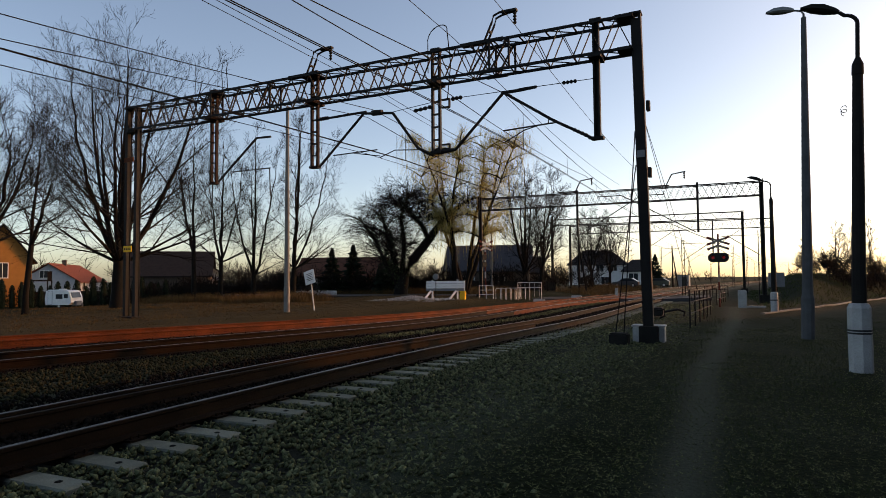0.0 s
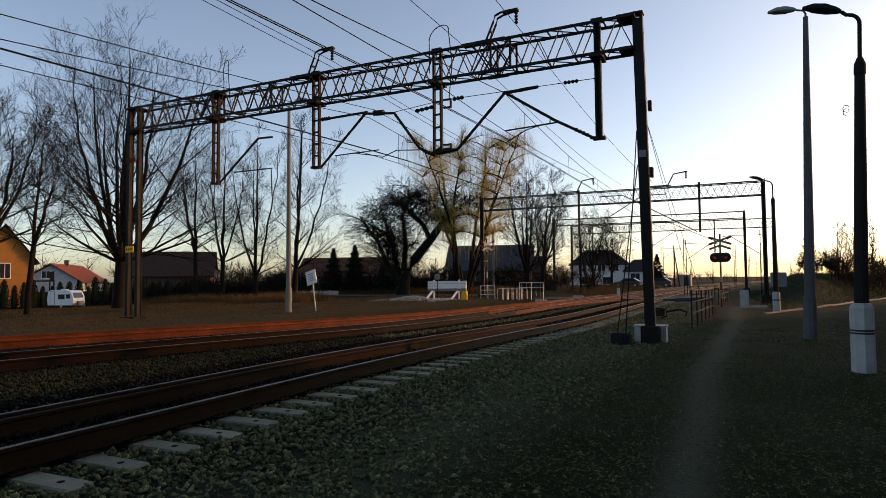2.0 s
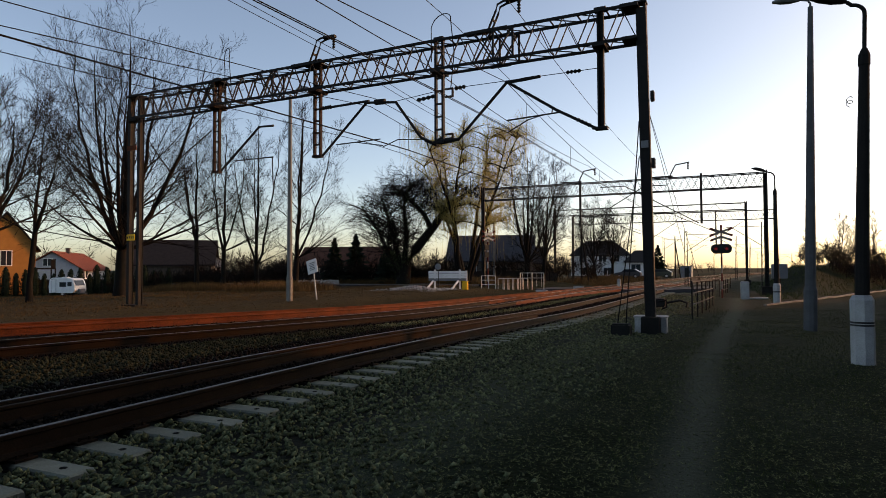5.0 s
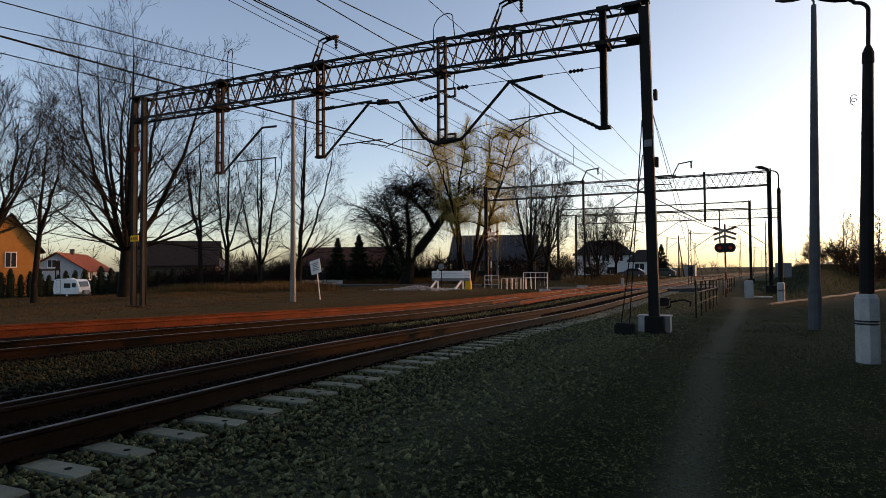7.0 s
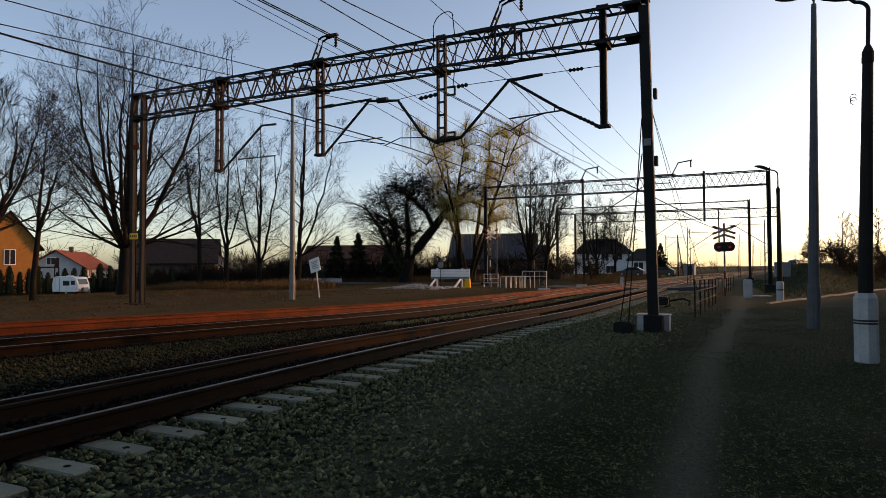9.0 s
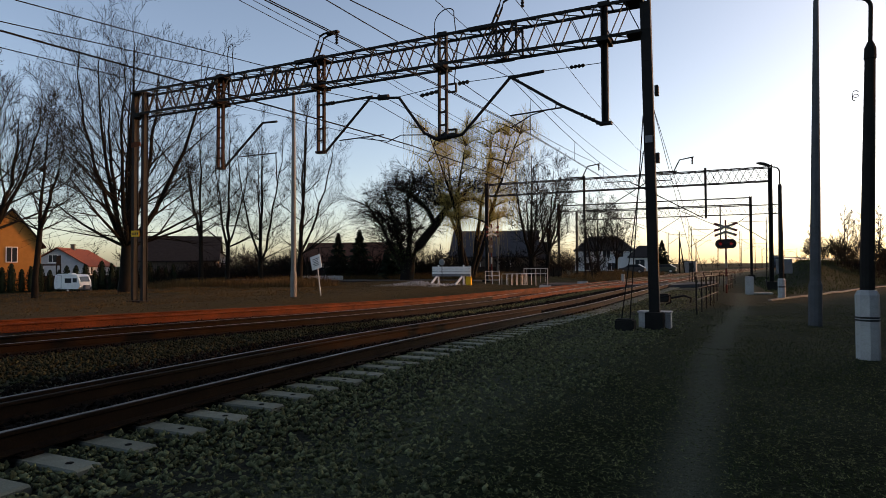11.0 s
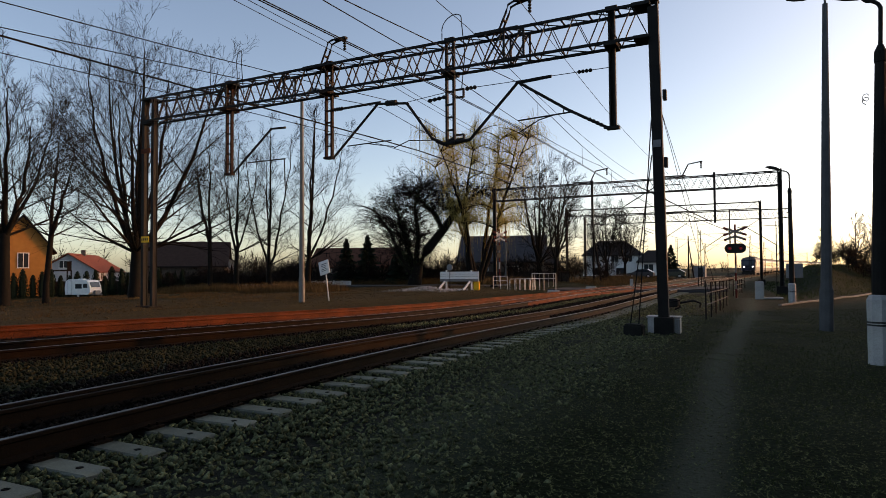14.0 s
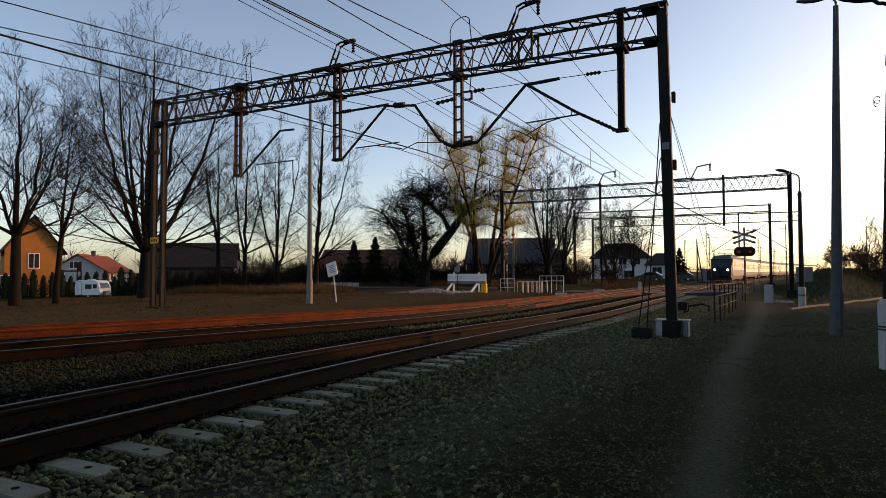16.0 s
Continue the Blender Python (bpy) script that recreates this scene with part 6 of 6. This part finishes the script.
scatter("dry_grass", blade_bases(6, 3, 0.5), dg, np.random.RandomState(11).uniform(0.06, 0.2, len(dg)), GRASS_DRY, "short trampled dry grass beyond the rusted track", "grass", 0.3)


def tall_z(x, y, rs):
    if x - TRACK1(y) > -16:
        return None
    if y < 56 and noise.noise((x * 0.15, y * 0.15, 9)) < 0.05:
        return None
    return ground_z(x, y)


tg = np.concatenate([place(9000, -50, -26, 36, 44, tall_z, 12), place(12000, -52, -11, 58, 68, tall_z, 13), place(5000, -16, -5, 68, 112, lambda x, y, rs: ground_z(x, y) if x - TRACK1(y) < -GAP12 - 3 else None, 14)])
scatter("tall_dry_grass", blade_bases(6, 4, 0.3, 0.012, 6), tg, np.random.RandomState(13).uniform(0.4, 1.0, len(tg)), GRASS_DRY, "tall dry reeds and grass in front of the gardens", "grass", 0.15)


# undergrowth: thin bare stems
def twig_bases(n, seed, depth=3):
    out = []
    for i in range(n):
        rng = random.Random(seed + i)
        tk, tn = [], []
        for k in range(2):
            a = rng.random() * 6.283
            grow(rng, (rng.gauss(0, 0.15), rng.gauss(0, 0.15), -0.05), (math.cos(a) * 0.4, math.sin(a) * 0.4, 1), 0.75, 0.014, depth, tk, tn, 0.5, 0.2)
        b = Build()
        for pts, rads in tk + tn:
            b.tube([pts[0], pts[-1]], [max(rads[0], 0.008), 0.004], 3, False)
        q = np.array(b.f)
        out.append((np.array(b.v), np.concatenate([q[:, [0, 1, 2]], q[:, [0, 2, 3]]])))
    return out


UNDER = twig_bases(3, 70)
ug = np.concatenate([place(90, -60, -38, 46, 58, lambda x, y, rs: ground_z(x, y), 21), place(70, -40, -26, 60, 70, lambda x, y, rs: ground_z(x, y), 22), place(36, -26, -13, 70, 90, lambda x, y, rs: ground_z(x, y), 23)])
scatter("undergrowth", UNDER, ug, np.random.RandomState(21).uniform(1.3, 3.0, len(ug)), TWIG, "tangled bare undergrowth between trees and houses", "undergrowth", 0.1)
bush = np.concatenate([place(60, 8.0, 17, 66, 82, lambda x, y, rs: ground_z(x, y) if x - TRACK1(y) > 9 else None, 31), place(45, 15, 36, 68, 95, lambda x, y, rs: ground_z(x, y), 32)])
scatter("bare_bushes", UNDER, bush, np.random.RandomState(31).uniform(1.4, 2.6, len(bush)), TWIG, "dark bare bushes on top of the mound", "bushes", 0.1)
for sd, x, y, h, r in ((41, 13.4, 84, 6.5, 0.08), (42, 17.5, 88, 7.4, 0.08), (43, 19.3, 82, 8.0, 0.1), (44, 10.8, 90, 4.8, 0.06), (45, 22.0, 84, 7.5, 0.08), (46, 15.4, 86, 6.0, 0.07), (47, 24.0, 80, 8.0, 0.08)):
    bare_tree(sd, x, y, ground_z(x, y) - 0.1, h, r, 1.5, 2, 0.25, (0, 0), 0.2, 0.012, 2, 14, label="slender bare birch on the mound")
# low bushes along the line towards the horizon
far_b = np.concatenate([place(110, -40, 75, 190, 250, lambda x, y, rs: ground_z(x, y) if abs(x - TRACK1(y) + 2.4) > 9 else None, 33), place(26, -6, 3, 120, 170, lambda x, y, rs: ground_z(x, y) if x - TRACK1(y) < -11 else None, 34)])
scatter("far_hedgerow", UNDER, far_b, np.random.RandomState(33).uniform(1.6, 3.4, len(far_b)), TWIG, "far bare hedgerow along the railway", "bushes", 0.1)


# dark leafy hedge and garden fences in front of the houses
def fence_panel_row(p, q, n, h, mt, label, name="garden_fence"):
    t = thing(name, Matrix.Translation(p), label, "fence", "garden fences")
    p, q = Vector(p), Vector(q)
    d = (q - p)
    a = math.degrees(math.atan2(d.y, d.x))
    L = d.length / n
    for i in range(n):
        o = d * ((i + 0.5) / n)
        part("fence_panel", Build().box((o.x, o.y, h / 2), (L * 0.96, 0.05, h), a), mt, t)
        part("fence_post", Build().box((o.x - d.x / n / 2, o.y - d.y / n / 2, h / 2), (0.1, 0.1, h + 0.15), a), mt, t)


FENCE = mat("dark_fence", (0.04, 0.033, 0.028), (0.025, 0.022, 0.02), 0.9, 0, 2, 20, 0.2)
wood = place(85, -150, -30, 120, 175, lambda x, y, rs: -1.0 if x > -150 + (y - 120) * 0.5 else None, 61)
wood2 = place(50, -140, -80, 70, 125, lambda x, y, rs: -1.0, 62)
wood = np.concatenate([wood, wood2])
scatter("far_thicket", UNDER, wood, np.random.RandomState(61).uniform(3.5, 6.5, len(wood)), TWIG, "far bare thicket closing the view behind the houses", "thicket", 0.05)
fence_panel_row((-72, 40, -0.9), (-58, 55, -0.9), 10, 1.5, FENCE, "dark board fence behind the thujas")
fence_panel_row((-58, 55, -0.6), (-44, 66, -0.3), 9, 1.6, FENCE, "dark board fence round the gardens")
fence_panel_row((-36, 69, -0.2), (-18, 78, -0.1), 10, 1.5, FENCE, "dark board fence behind the willow")
fence_panel_row((-43.5, 56.5, -0.3), (-37.0, 57.0, -0.3), 6, 0.75, WHITE_WALL, "low pale garden wall")
# rubble heap by the barrier board
rb = place(900, -23, -17.5, 38.5, 44, lambda x, y, rs: 0.05 + max(0, 0.3 * math.exp(-((x + 20.3) / 1.4) ** 2 - ((y - 41.2) / 1.3) ** 2)) + rs.uniform(-0.1, 0.03), 51)
scatter("rubble_heap", STONES, rb, np.random.RandomState(51).uniform(0.08, 0.26, len(rb)), PALE_CONCRETE, "heap of pale broken stone by the siding", "rubble")
# crossing road: asphalt with panels between the rails
ASPHALT = mat("asphalt", (0.06, 0.06, 0.062), (0.04, 0.04, 0.042), 0.9, 0, 2, 60, 0.2)
road = Build()
road.sweep([(-2.9, -0.3), (2.9, -0.3), (2.9, 0.0), (-2.9, 0.0)], [(-60 + 4 * i, 55.5 + 0.02 * i * i * 0.1, max(ground_z(-60 + 4 * i, 55.5), 0.0) + 0.03 if not -18 < -60 + 4 * i < 0 else 0.08 - drop(55)) for i in range(16)])
solo("road", road, ASPHALT, "grey asphalt road leading to the crossing", "road", kind="structure")

# ---------- motions ----------
def on_track(y, L):
    """Pose of a vehicle whose front stands at y on the main line and whose tail is L behind."""
    x0, x1 = TRACK1(y), TRACK1(y + L)
    return pose(x0, y, 0.16 - drop(y), 0, 0, -math.degrees(math.atan2(x1 - x0, L)))


def motions():
    speed, y_end = 27.3, 98.5
    times = [0.5 * k for k in range(33)]
    back = 0.0
    for ob, L in [(LOCO, 16.4)] + [(c, 24.4) for c in COACHES]:
        rows = []
        for t in times:
            y = y_end + speed * (16 - t) + back
            rows.append((t, on_track(y, L)))
        walk(ob, rows)
        back += (L + 0.9) * 0.985


motions()
